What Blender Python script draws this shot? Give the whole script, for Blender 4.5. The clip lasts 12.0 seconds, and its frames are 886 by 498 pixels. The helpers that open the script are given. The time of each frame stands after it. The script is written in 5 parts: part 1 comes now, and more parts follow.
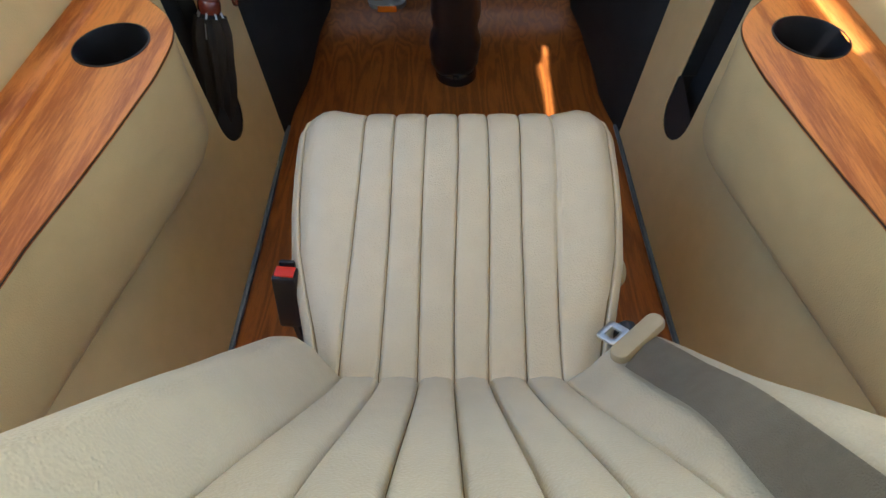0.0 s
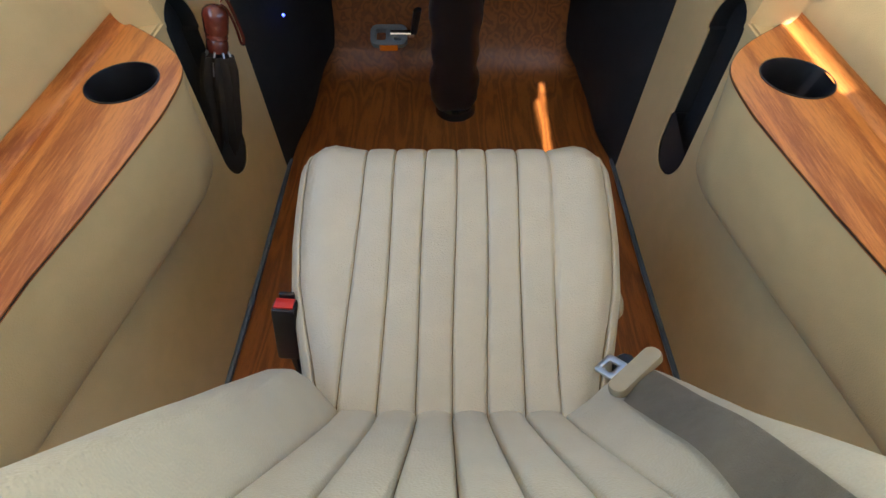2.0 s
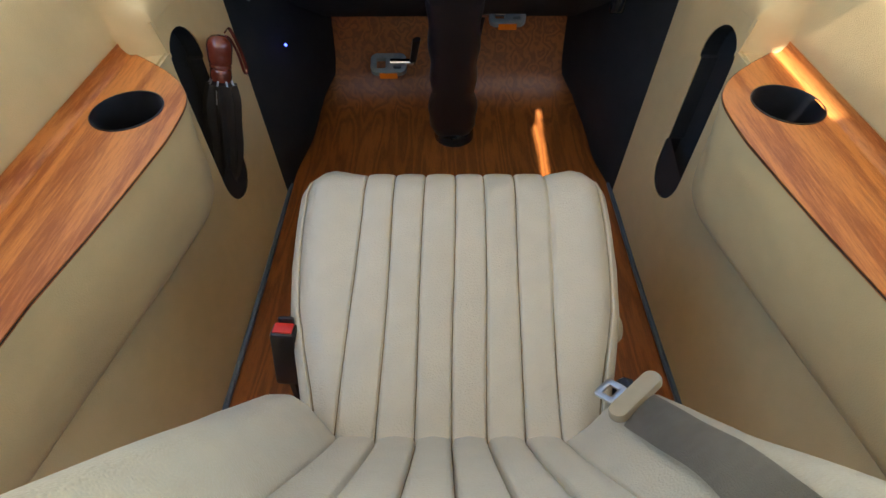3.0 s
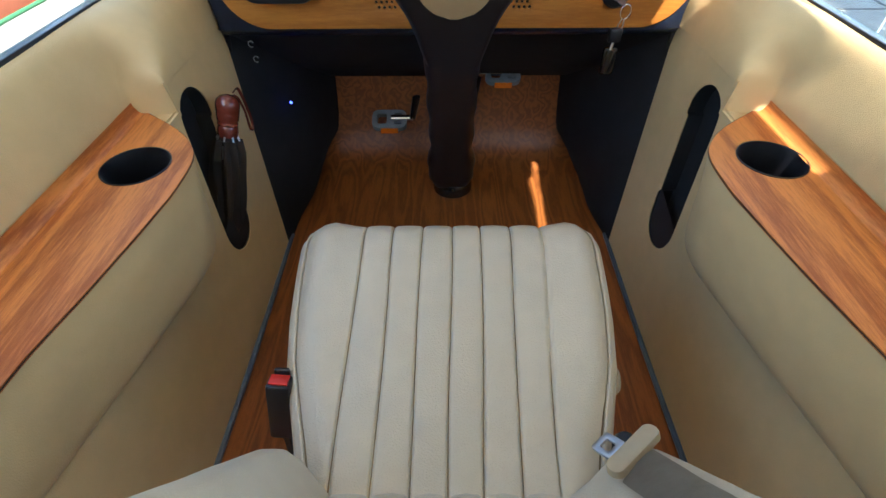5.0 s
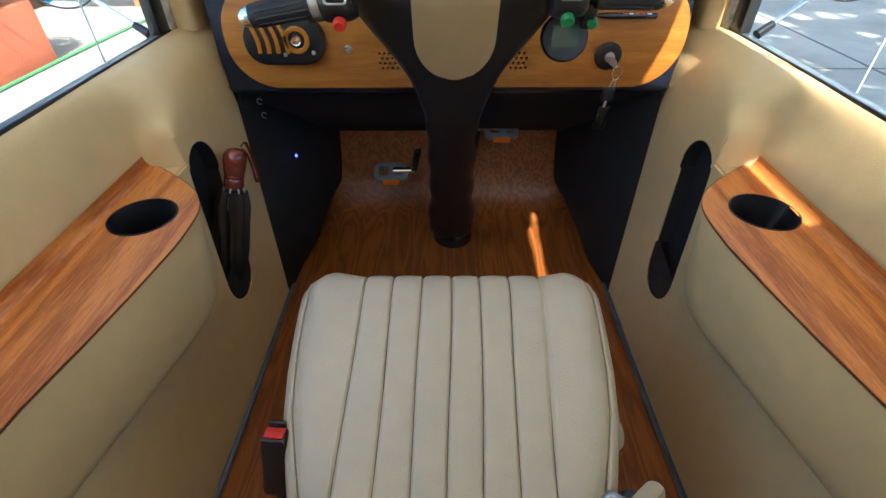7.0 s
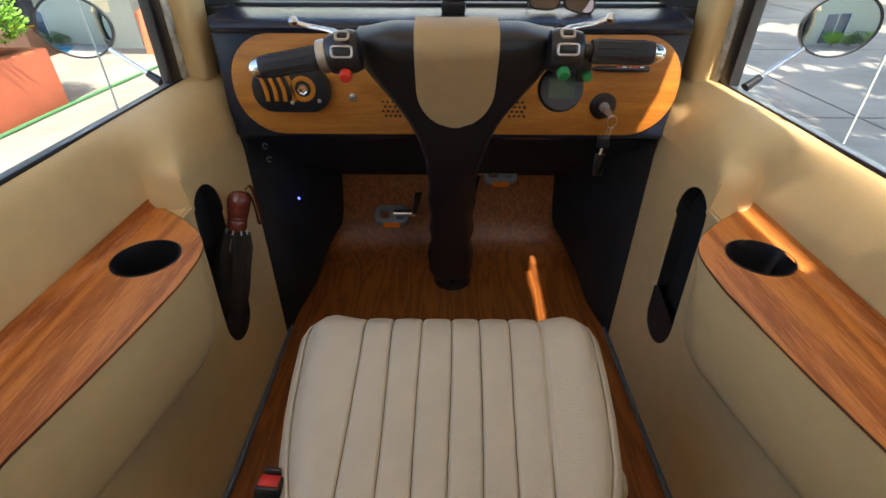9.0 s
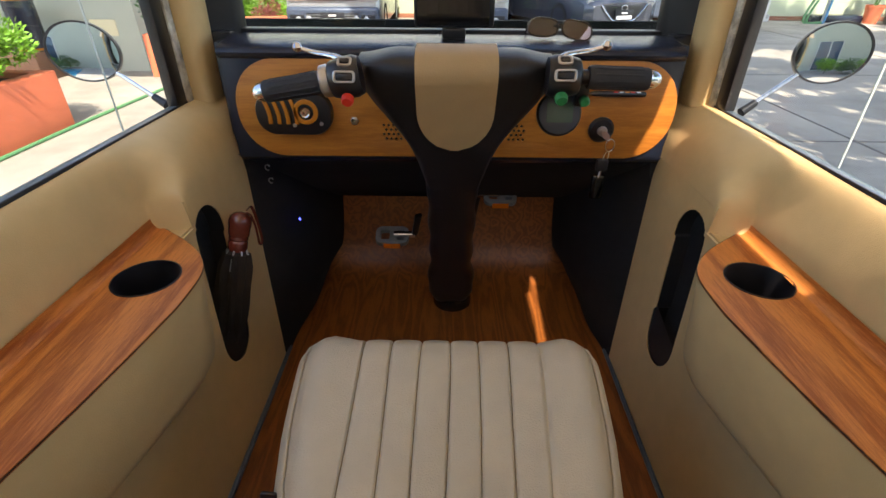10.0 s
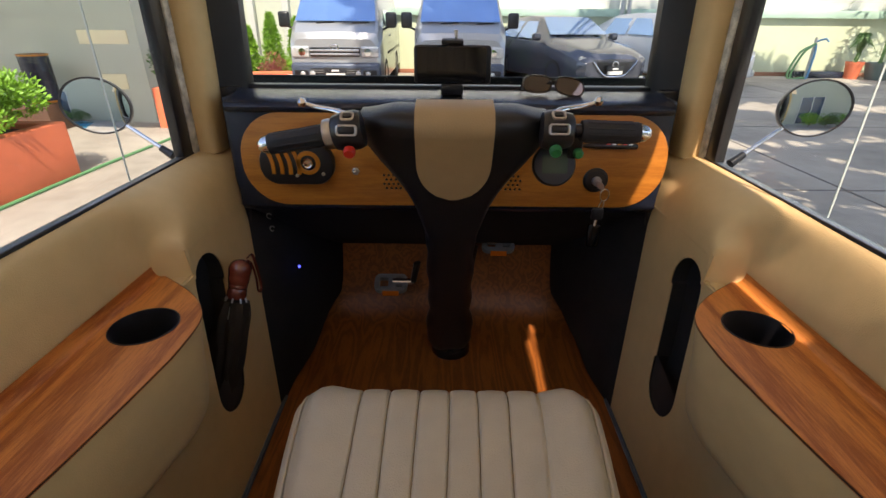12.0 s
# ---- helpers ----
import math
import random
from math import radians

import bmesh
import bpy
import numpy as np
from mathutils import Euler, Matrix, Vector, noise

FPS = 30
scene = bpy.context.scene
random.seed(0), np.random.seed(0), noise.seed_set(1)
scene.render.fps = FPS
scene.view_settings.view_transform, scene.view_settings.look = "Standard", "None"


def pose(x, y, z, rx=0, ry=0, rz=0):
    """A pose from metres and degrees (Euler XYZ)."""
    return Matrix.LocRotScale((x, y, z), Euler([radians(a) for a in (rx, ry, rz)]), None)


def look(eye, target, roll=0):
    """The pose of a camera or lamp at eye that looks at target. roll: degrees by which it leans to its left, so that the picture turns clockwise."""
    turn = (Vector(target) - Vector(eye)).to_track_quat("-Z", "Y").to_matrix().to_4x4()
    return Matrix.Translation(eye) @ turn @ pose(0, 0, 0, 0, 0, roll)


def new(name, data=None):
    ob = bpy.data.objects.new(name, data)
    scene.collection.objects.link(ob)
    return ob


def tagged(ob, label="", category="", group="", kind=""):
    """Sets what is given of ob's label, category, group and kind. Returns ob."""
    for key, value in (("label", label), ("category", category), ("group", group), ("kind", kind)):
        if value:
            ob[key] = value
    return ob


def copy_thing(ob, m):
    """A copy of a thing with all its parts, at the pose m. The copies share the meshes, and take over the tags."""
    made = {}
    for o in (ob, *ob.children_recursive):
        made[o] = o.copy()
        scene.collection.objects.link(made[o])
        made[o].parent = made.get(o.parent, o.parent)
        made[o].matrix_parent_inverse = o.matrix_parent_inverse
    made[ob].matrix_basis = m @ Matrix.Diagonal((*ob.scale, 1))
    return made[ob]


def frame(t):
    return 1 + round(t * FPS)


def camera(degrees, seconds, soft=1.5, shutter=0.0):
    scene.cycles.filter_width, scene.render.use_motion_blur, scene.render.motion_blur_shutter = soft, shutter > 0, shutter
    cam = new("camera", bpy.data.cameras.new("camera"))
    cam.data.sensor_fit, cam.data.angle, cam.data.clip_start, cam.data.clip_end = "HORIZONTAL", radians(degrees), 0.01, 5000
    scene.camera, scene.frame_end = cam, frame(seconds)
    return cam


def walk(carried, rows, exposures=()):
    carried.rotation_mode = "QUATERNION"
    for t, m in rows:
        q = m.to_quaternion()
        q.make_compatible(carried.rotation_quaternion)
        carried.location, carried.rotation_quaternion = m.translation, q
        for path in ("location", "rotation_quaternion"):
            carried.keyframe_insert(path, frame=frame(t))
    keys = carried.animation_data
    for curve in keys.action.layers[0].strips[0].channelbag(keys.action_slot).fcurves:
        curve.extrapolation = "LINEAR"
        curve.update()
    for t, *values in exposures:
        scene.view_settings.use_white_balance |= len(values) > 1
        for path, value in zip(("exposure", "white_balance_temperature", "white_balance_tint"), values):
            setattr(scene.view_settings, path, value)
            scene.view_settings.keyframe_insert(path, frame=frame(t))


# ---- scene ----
cam = camera(85.1, 12.0)
PATH = [
    (0, (-0.017, 0.056, 0.909), (-0.027, 1.166, -0.755), -0.5),
    (0.5, (-0.018, 0.056, 0.91), (-0.025, 1.182, -0.742), -0.3),
    (1, (-0.017, 0.056, 0.912), (-0.024, 1.206, -0.724), -0.3),
    (1.5, (-0.018, 0.054, 0.913), (-0.024, 1.236, -0.701), -0.3),
    (2, (-0.016, 0.054, 0.917), (-0.024, 1.266, -0.673), -0.2),
    (2.5, (-0.015, 0.053, 0.92), (-0.023, 1.302, -0.643), -0.3),
    (3, (-0.015, 0.052, 0.921), (-0.021, 1.34, -0.609), -0.3),
    (5, (-0.009, 0.048, 0.932), (-0.018, 1.481, -0.463), -0.4),
    (5.5, (-0.008, 0.046, 0.934), (-0.018, 1.521, -0.417), -0.5),
    (6, (-0.01, 0.045, 0.936), (-0.016, 1.555, -0.375), -0.4),
    (6.5, (-0.01, 0.045, 0.938), (-0.017, 1.584, -0.339), -0.3),
    (7, (-0.007, 0.043, 0.939), (-0.019, 1.61, -0.304), -0.3),
    (9, (-0.009, 0.039, 0.946), (-0.017, 1.706, -0.159), 0.2),
    (9.5, (-0.008, 0.039, 0.948), (-0.017, 1.729, -0.121), 0.3),
    (10, (-0.007, 0.037, 0.949), (-0.018, 1.75, -0.084), 0.4),
    (10.5, (-0.007, 0.036, 0.95), (-0.018, 1.771, -0.045), 0.5),
    (11, (-0.007, 0.035, 0.952), (-0.018, 1.792, -0.003), 0.6),
    (11.5, (-0.007, 0.033, 0.953), (-0.016, 1.813, 0.042), 0.5),
    (12, (-0.007, 0.031, 0.955), (-0.014, 1.835, 0.092), 0.5),
]
walk(cam, [(t, look(eye, target, roll)) for t, eye, target, roll in PATH],
     exposures=[(0, 2.42, 6300, 12), (3, 2.38, 6300, 12), (5, 2.32, 5850, 10), (7, 2.12, 6200, 12), (9, 1.80, 7100, 20), (10.5, 1.52, 7500, 24), (12, 1.15, 7700, 27)])

# ---- light ----
SUN = Vector((0.10, -0.80, 1.0)).normalized()      # towards the sun
world = bpy.data.worlds.new("world")
scene.world = world
world.use_nodes = True
sky = world.node_tree.nodes.new("ShaderNodeTexSky")
sky.sky_type, sky.sun_disc = "NISHITA", False
sky.sun_elevation, sky.sun_rotation = math.asin(SUN.z), math.atan2(SUN.x, SUN.y)
background = world.node_tree.nodes["Background"]
world.node_tree.links.new(sky.outputs["Color"], background.inputs["Color"])
background.inputs["Strength"].default_value = 0.15
sun_light = bpy.data.lights.new("sun", "SUN")
sun_light.energy, sun_light.angle, sun_light.color = 3.3, radians(0.5), (1.0, 0.93, 0.82)
sun_ob = new("sun", sun_light)
sun_ob.matrix_world = look(SUN * 30, (0, 0, 0))


# ---- materials ----
def material(name, color, rough=0.6, metal=0.0, vary=0.15, scale=8.0, bump=0.0, bump_scale=200.0, coat=0.0, rand=0.0, stretch=(1, 1, 1), spec=0.5):
    """Principled surface with two scales of colour variation and a fine bump."""
    m = bpy.data.materials.new(name)
    m.use_nodes = True
    nt = m.node_tree
    n, l = nt.nodes, nt.links
    b = n["Principled BSDF"]
    b.inputs["Roughness"].default_value, b.inputs["Metallic"].default_value = rough, metal
    b.inputs["Coat Weight"].default_value = coat
    b.inputs["Specular IOR Level"].default_value = spec
    tc = n.new("ShaderNodeTexCoord")
    mp = n.new("ShaderNodeMapping")
    mp.inputs["Scale"].default_value = stretch
    l.new(tc.outputs["Object"], mp.inputs["Vector"])
    big = n.new("ShaderNodeTexNoise")
    big.inputs["Scale"].default_value, big.inputs["Detail"].default_value = scale, 4
    small = n.new("ShaderNodeTexNoise")
    small.inputs["Scale"].default_value, small.inputs["Detail"].default_value = scale * 9, 6
    l.new(mp.outputs[0], big.inputs["Vector"])
    l.new(mp.outputs[0], small.inputs["Vector"])
    add = n.new("ShaderNodeMath")
    add.operation = "MULTIPLY_ADD"
    add.inputs[1].default_value = 0.45
    l.new(small.outputs["Fac"], add.inputs[0])
    l.new(big.outputs["Fac"], add.inputs[2])
    ramp = n.new("ShaderNodeMapRange")
    ramp.inputs["From Min"].default_value, ramp.inputs["From Max"].default_value = 0.45, 1.0
    ramp.inputs["To Min"].default_value, ramp.inputs["To Max"].default_value = 1 - vary, 1 + vary
    l.new(add.outputs[0], ramp.inputs["Value"])
    value = ramp.outputs[0]
    if rand:
        info = n.new("ShaderNodeObjectInfo")
        rr = n.new("ShaderNodeMapRange")
        rr.inputs["To Min"].default_value, rr.inputs["To Max"].default_value = 1 - rand, 1 + rand
        l.new(info.outputs["Random"], rr.inputs["Value"])
        mu = n.new("ShaderNodeMath")
        mu.operation = "MULTIPLY"
        l.new(value, mu.inputs[0])
        l.new(rr.outputs[0], mu.inputs[1])
        value = mu.outputs[0]
    mix = n.new("ShaderNodeVectorMath")
    mix.operation = "SCALE"
    mix.inputs[0].default_value = color
    l.new(value, mix.inputs["Scale"])
    l.new(mix.outputs[0], b.inputs["Base Color"])
    if bump:
        fine = n.new("ShaderNodeTexNoise")
        fine.inputs["Scale"].default_value, fine.inputs["Detail"].default_value = bump_scale, 3
        l.new(tc.outputs["Object"], fine.inputs["Vector"])
        bp = n.new("ShaderNodeBump")
        bp.inputs["Strength"].default_value, bp.inputs["Distance"].default_value = bump, 0.002
        l.new(fine.outputs["Fac"], bp.inputs["Height"])
        l.new(bp.outputs[0], b.inputs["Normal"])
    return m


def leather(name, color, rough=0.5, grain=0.35, cell=420.0, spec=0.4):
    """Grained upholstery: small cells in relief, soft colour drift."""
    m = material(name, color, rough, 0, 0.10, 3.0, spec=spec)
    n, l = m.node_tree.nodes, m.node_tree.links
    tc = n.new("ShaderNodeTexCoord")
    v = n.new("ShaderNodeTexVoronoi")
    v.inputs["Scale"].default_value = cell
    v.feature = "SMOOTH_F1"
    l.new(tc.outputs["Object"], v.inputs["Vector"])
    w = n.new("ShaderNodeTexNoise")
    w.inputs["Scale"].default_value = 14.0
    l.new(tc.outputs["Object"], w.inputs["Vector"])
    mu = n.new("ShaderNodeMath")
    mu.operation = "MULTIPLY_ADD"
    mu.inputs[1].default_value = 0.9
    l.new(w.outputs["Fac"], mu.inputs[0])
    l.new(v.outputs["Distance"], mu.inputs[2])
    bp = n.new("ShaderNodeBump")
    bp.inputs["Strength"].default_value, bp.inputs["Distance"].default_value = grain, 0.0012
    l.new(mu.outputs[0], bp.inputs["Height"])
    l.new(bp.outputs[0], n["Principled BSDF"].inputs["Normal"])
    return m


def timber(name, dark, light, rough=0.4, along=(10, 0.8, 10), coat=0.0):
    """Wood-print laminate: long cathedral figure with fine pores."""
    m = bpy.data.materials.new(name)
    m.use_nodes = True
    n, l = m.node_tree.nodes, m.node_tree.links
    b = n["Principled BSDF"]
    b.inputs["Roughness"].default_value, b.inputs["Coat Weight"].default_value = rough, coat
    tc = n.new("ShaderNodeTexCoord")
    mp = n.new("ShaderNodeMapping")
    mp.inputs["Scale"].default_value = along
    l.new(tc.outputs["Object"], mp.inputs["Vector"])
    bend = n.new("ShaderNodeTexNoise")
    bend.inputs["Scale"].default_value, bend.inputs["Detail"].default_value = 0.9, 2
    l.new(mp.outputs[0], bend.inputs["Vector"])
    rings = n.new("ShaderNodeMath")
    rings.operation = "MULTIPLY"
    rings.inputs[1].default_value = 52.0
    l.new(bend.outputs["Fac"], rings.inputs[0])
    sine = n.new("ShaderNodeMath")
    sine.operation = "SINE"
    l.new(rings.outputs[0], sine.inputs[0])
    pores = n.new("ShaderNodeTexNoise")
    pores.inputs["Scale"].default_value, pores.inputs["Detail"].default_value, pores.inputs["Roughness"].default_value = 24.0, 8, 0.72
    l.new(mp.outputs[0], pores.inputs["Vector"])
    mix = n.new("ShaderNodeMath")
    mix.operation = "MULTIPLY_ADD"
    mix.inputs[1].default_value = 0.13
    l.new(sine.outputs[0], mix.inputs[0])
    l.new(pores.outputs["Fac"], mix.inputs[2])
    ramp = n.new("ShaderNodeValToRGB")
    ramp.color_ramp.elements[0].position, ramp.color_ramp.elements[1].position = 0.33, 0.64
    ramp.color_ramp.elements[0].color, ramp.color_ramp.elements[1].color = (*dark, 1), (*light, 1)
    l.new(mix.outputs[0], ramp.inputs["Fac"])
    l.new(ramp.outputs["Color"], b.inputs["Base Color"])
    bp = n.new("ShaderNodeBump")
    bp.inputs["Strength"].default_value, bp.inputs["Distance"].default_value = 0.4, 0.001
    l.new(pores.outputs["Fac"], bp.inputs["Height"])
    l.new(bp.outputs[0], b.inputs["Normal"])
    return m


def clear_glass(name, color=(0.97, 0.99, 0.98), rough=0.0, film=0.025):
    """Thin pane: clear with a weak mirror film."""
    m = bpy.data.materials.new(name)
    m.use_nodes = True
    n, l = m.node_tree.nodes, m.node_tree.links
    n.remove(n["Principled BSDF"])
    tr = n.new("ShaderNodeBsdfTransparent")
    tr.inputs["Color"].default_value = (*color, 1)
    gl = n.new("ShaderNodeBsdfGlossy")
    gl.inputs["Roughness"].default_value = rough
    mx = n.new("ShaderNodeMixShader")
    mx.inputs["Fac"].default_value = film
    l.new(tr.outputs[0], mx.inputs[1])
    l.new(gl.outputs[0], mx.inputs[2])
    l.new(mx.outputs[0], n["Material Output"].inputs["Surface"])
    return m


SEAT = leather("cream_leather", (0.61, 0.53, 0.395), 0.34, 0.55, 520, 0.5)
STITCH = material("brown_thread", (0.22, 0.15, 0.07), 0.7)
DOOR = leather("beige_vinyl", (0.67, 0.485, 0.240), 0.5, 0.32, 650, 0.35)
OAK = timber("oak_laminate", (0.38, 0.102, 0.018), (0.69, 0.245, 0.053), 0.42)
BIRCH = timber("maple_veneer", (0.40, 0.135, 0.018), (0.54, 0.205, 0.030), 0.45, (1.0, 8, 8))
FLOOR = timber("brown_plank_vinyl", (0.17, 0.050, 0.010), (0.32, 0.102, 0.020), 0.40, (18, 1.5, 18))
BLACK = material("black_vinyl", (0.012, 0.012, 0.014), 0.38, 0, 0.3, 6, 0.25, 500)
CARPET = material("black_lining", (0.010, 0.010, 0.012), 0.85, 0, 0.4, 20, 0.5, 600)
PLASTIC = material("black_plastic", (0.014, 0.014, 0.016), 0.30, 0, 0.2, 10, 0.1, 400)
GLOSS = material("gloss_black_plastic", (0.008, 0.008, 0.009), 0.08, 0, 0.1, 10, coat=0.5)
# black, with the sky's blue sheen mixed into the base colour
DASH = material("black_dash_blue_sheen", (0.014, 0.020, 0.036), 0.24, 0, 0.3, 5, 0.3, 420)
RUBBER = material("black_rubber", (0.02, 0.02, 0.022), 0.6, 0, 0.2, 20)
EDGE = material("dark_edge_band", (0.05, 0.028, 0.018), 0.5)
STRIP = material("blue_grey_strip", (0.09, 0.125, 0.17), 0.28, 0, 0.3, 20)
CHROME = material("chrome", (0.75, 0.76, 0.78), 0.12, 1.0, 0.05, 10)
STEEL = material("brushed_aluminium", (0.55, 0.55, 0.55), 0.32, 1.0, 0.1, 30)
BEIGE = material("beige_plastic", (0.42, 0.34, 0.22), 0.4, 0, 0.08, 12)
WEB = material("taupe_webbing", (0.34, 0.29, 0.22), 0.75, 0, 0.18, 9, 0.7, 900, stretch=(1, 1, 1))
RED = material("red_plastic", (0.65, 0.03, 0.015), 0.35, 0, 0.05)
GREEN = material("green_plastic", (0.01, 0.20, 0.06), 0.35, 0, 0.1)
AMBER = material("amber_reflector", (0.75, 0.17, 0.01), 0.25, 0, 0.1)
YELLOW = material("ochre_trim", (0.52, 0.18, 0.012), 0.4, 0, 0.1)
LCD = material("lcd_glass", (0.055, 0.085, 0.055), 0.2, 0, 0.05)
BURGUNDY = material("red_brown_varnished_wood", (0.15, 0.028, 0.016), 0.22, 0, 0.35, 14, coat=0.6)
CLOTH = material("dark_brown_umbrella_cloth", (0.024, 0.016, 0.010), 0.8, 0, 0.4, 25, 0.5, 700)
GREY = material("grey_plastic", (0.20, 0.21, 0.21), 0.45, 0, 0.2, 20)
WHITE_EDGE = material("pale_glass_edge", (0.55, 0.60, 0.58), 0.4)
SEAL = material("dirty_sealant", (0.55, 0.54, 0.48), 0.7, 0, 0.6, 40, 0.6, 150)
# thin pale fibreglass of the added roof: lets daylight in to brighten the cab
ADDED_CANOPY = material("added_translucent_roof", (0.80, 0.77, 0.70), 0.6, 0, 0.06, 3)
_n, _l = ADDED_CANOPY.node_tree.nodes, ADDED_CANOPY.node_tree.links
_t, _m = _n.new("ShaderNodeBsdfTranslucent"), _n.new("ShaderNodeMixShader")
# warm tint, put in to warm the light inside
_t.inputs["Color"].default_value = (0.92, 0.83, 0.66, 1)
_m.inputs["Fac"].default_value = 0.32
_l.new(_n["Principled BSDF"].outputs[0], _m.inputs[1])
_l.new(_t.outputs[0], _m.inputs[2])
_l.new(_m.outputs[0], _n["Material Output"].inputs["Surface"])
GLASS = clear_glass("clear_glass", (0.91, 0.98, 0.985))
LENS = clear_glass("brown_lens", (0.26, 0.13, 0.09), 0.0, 0.10)


# ---- mesh helpers ----
def smooth(a, b, v):
    t = min(1.0, max(0.0, (v - a) / (b - a)))
    return t * t * (3 - 2 * t)


def thing(name, at, label, category, group="", kind=""):
    ob = new(name)
    ob.empty_display_size = 0.05
    ob.location = at
    return tagged(ob, label, category, group, kind)


def origin(ob):
    """The place of an object in the world, by its chain of parents."""
    p = Vector(ob.location)
    while ob.parent:
        ob = ob.parent
        p = p + Vector(ob.location)
    return p


def part(name, bm, mat, parent=None, label="", shade=True, angle=40):
    """Links a bmesh, given in world coordinates, as one mesh object; under parent if there is one."""
    bmesh.ops.recalc_face_normals(bm, faces=bm.faces[:])
    cut = radians(angle)
    for f in bm.faces:
        f.smooth = shade
    for e in bm.edges:
        e.smooth = not (len(e.link_faces) == 2 and e.calc_face_angle(0) > cut)
    me = bpy.data.meshes.new(name)
    bm.to_mesh(me)
    bm.free()
    me.materials.append(mat)
    ob = new(name, me)
    if parent:
        base = origin(parent)
        me.transform(Matrix.Translation(-base))
        ob.parent = parent
    if label:
        ob["label"] = label
    return ob


def setting(name, bm, mat, label, category, shade=True, angle=40):
    return tagged(part(name, bm, mat, None, "", shade, angle), label, category, kind="structure")


def box(x0, x1, y0, y1, z0, z1, bevel=0.0, seg=2, m=None):
    bm = bmesh.new()
    bmesh.ops.create_cube(bm, size=1)
    for v in bm.verts:
        v.co = Vector(((x0 + x1) / 2 + v.co.x * (x1 - x0), (y0 + y1) / 2 + v.co.y * (y1 - y0), (z0 + z1) / 2 + v.co.z * (z1 - z0)))
    if bevel:
        bmesh.ops.bevel(bm, geom=bm.edges[:], offset=bevel, segments=seg, affect="EDGES", profile=0.5)
    if m:
        bm.transform(m)
    return bm


def merge(*bms):
    out = bms[0]
    for b in bms[1:]:
        me = bpy.data.meshes.new("tmp")
        b.to_mesh(me)
        b.free()
        out.from_mesh(me)
        bpy.data.meshes.remove(me)
    return out


def grid(rows, close=False, caps=False):
    """A skin over rows of points. close: the rows are rings. caps: fill the first and last ring."""
    bm = bmesh.new()
    vs = [[bm.verts.new(p) for p in r] for r in rows]
    k = len(rows[0])
    for a, b in zip(vs, vs[1:]):
        for i in range(k if close else k - 1):
            j = (i + 1) % k
            bm.faces.new((a[i], a[j], b[j], b[i]))
    if caps:
        bm.faces.new(vs[0][::-1])
        bm.faces.new(vs[-1])
    return bm


def tube(points, radius, n=10, flat=1.0, caps=True):
    """A round bar along points; radius may be a list. flat squashes it across its second axis."""
    pts = [Vector(p) for p in points]
    rad = radius if isinstance(radius, (list, tuple)) else [radius] * len(pts)
    rows, up = [], None
    for i, p in enumerate(pts):
        d = (pts[min(i + 1, len(pts) - 1)] - pts[max(i - 1, 0)]).normalized()
        if up is None:
            up = d.orthogonal().normalized()
        up = (up - d * up.dot(d)).normalized()
        side = d.cross(up)
        rows.append([p + rad[i] * (math.cos(a) * up + flat * math.sin(a) * side) for a in (2 * math.pi * k / n for k in range(n))])
    return grid(rows, True, caps)


def spline(points, n=24):
    """Catmull-Rom through points."""
    p = [Vector(q) for q in points]
    p = [2 * p[0] - p[1]] + p + [2 * p[-1] - p[-2]]
    out = []
    for k in range(n + 1):
        u = k / n * (len(p) - 3)
        i = min(int(u), len(p) - 4)
        t = u - i
        a, b, c, d = p[i:i + 4]
        out.append(0.5 * (2 * b + (c - a) * t + (2 * a - 5 * b + 4 * c - d) * t * t + (3 * b - a - 3 * c + d) * t ** 3))
    return out


def lathe(profile, n=24, m=None, caps=True):
    """Rings of (radius, height) about z."""
    bm = grid([[(r * math.cos(a), r * math.sin(a), h) for a in (2 * math.pi * k / n for k in range(n))] for r, h in profile], True, caps)
    if m:
        bm.transform(m)
    return bm


def plate(outline, depth, m=None, bevel=0.0, holes=()):
    """A flat plate in x, y with an outline and holes, of a thickness along z from 0 to depth."""
    bm = bmesh.new()
    edges = []
    for loop in (outline, *holes):
        vs = [bm.verts.new((x, y, 0)) for x, y in loop]
        edges += [bm.edges.new((vs[i], vs[(i + 1) % len(vs)])) for i in range(len(vs))]
    if holes:
        bmesh.ops.triangle_fill(bm, use_beauty=True, edges=edges)
    else:
        bm.faces.new([v for v in bm.verts])
    if depth:
        got = bmesh.ops.extrude_face_region(bm, geom=bm.faces[:])
        for v in got["geom"]:
            if isinstance(v, bmesh.types.BMVert):
                v.co.z += depth
        if bevel:
            top = [e for e in bm.edges if abs(e.verts[0].co.z - depth) < 1e-6 and abs(e.verts[1].co.z - depth) < 1e-6
                   and len(e.link_faces) == 2 and e.calc_face_angle(0) > 0.7]
            bmesh.ops.bevel(bm, geom=top, offset=bevel, segments=2, affect="EDGES", profile=0.5)
    if m:
        bm.transform(m)
    return bm


def rounded(x0, x1, y0, y1, r, n=8):
    """Outline of a rectangle with round corners."""
    r = min(r, (x1 - x0) / 2 - 1e-5, (y1 - y0) / 2 - 1e-5)
    out = []
    for cx, cy, a0 in ((x1 - r, y1 - r, 0), (x0 + r, y1 - r, 90), (x0 + r, y0 + r, 180), (x1 - r, y0 + r, 270)):
        out += [(cx + r * math.cos(radians(a0 + 90 * k / n)), cy + r * math.sin(radians(a0 + 90 * k / n))) for k in range(n + 1)]
    return out


def ring(cx, cy, rx, ry=None, n=32):
    ry = ry or rx
    return [(cx + rx * math.cos(2 * math.pi * k / n), cy + ry * math.sin(2 * math.pi * k / n)) for k in range(n)]


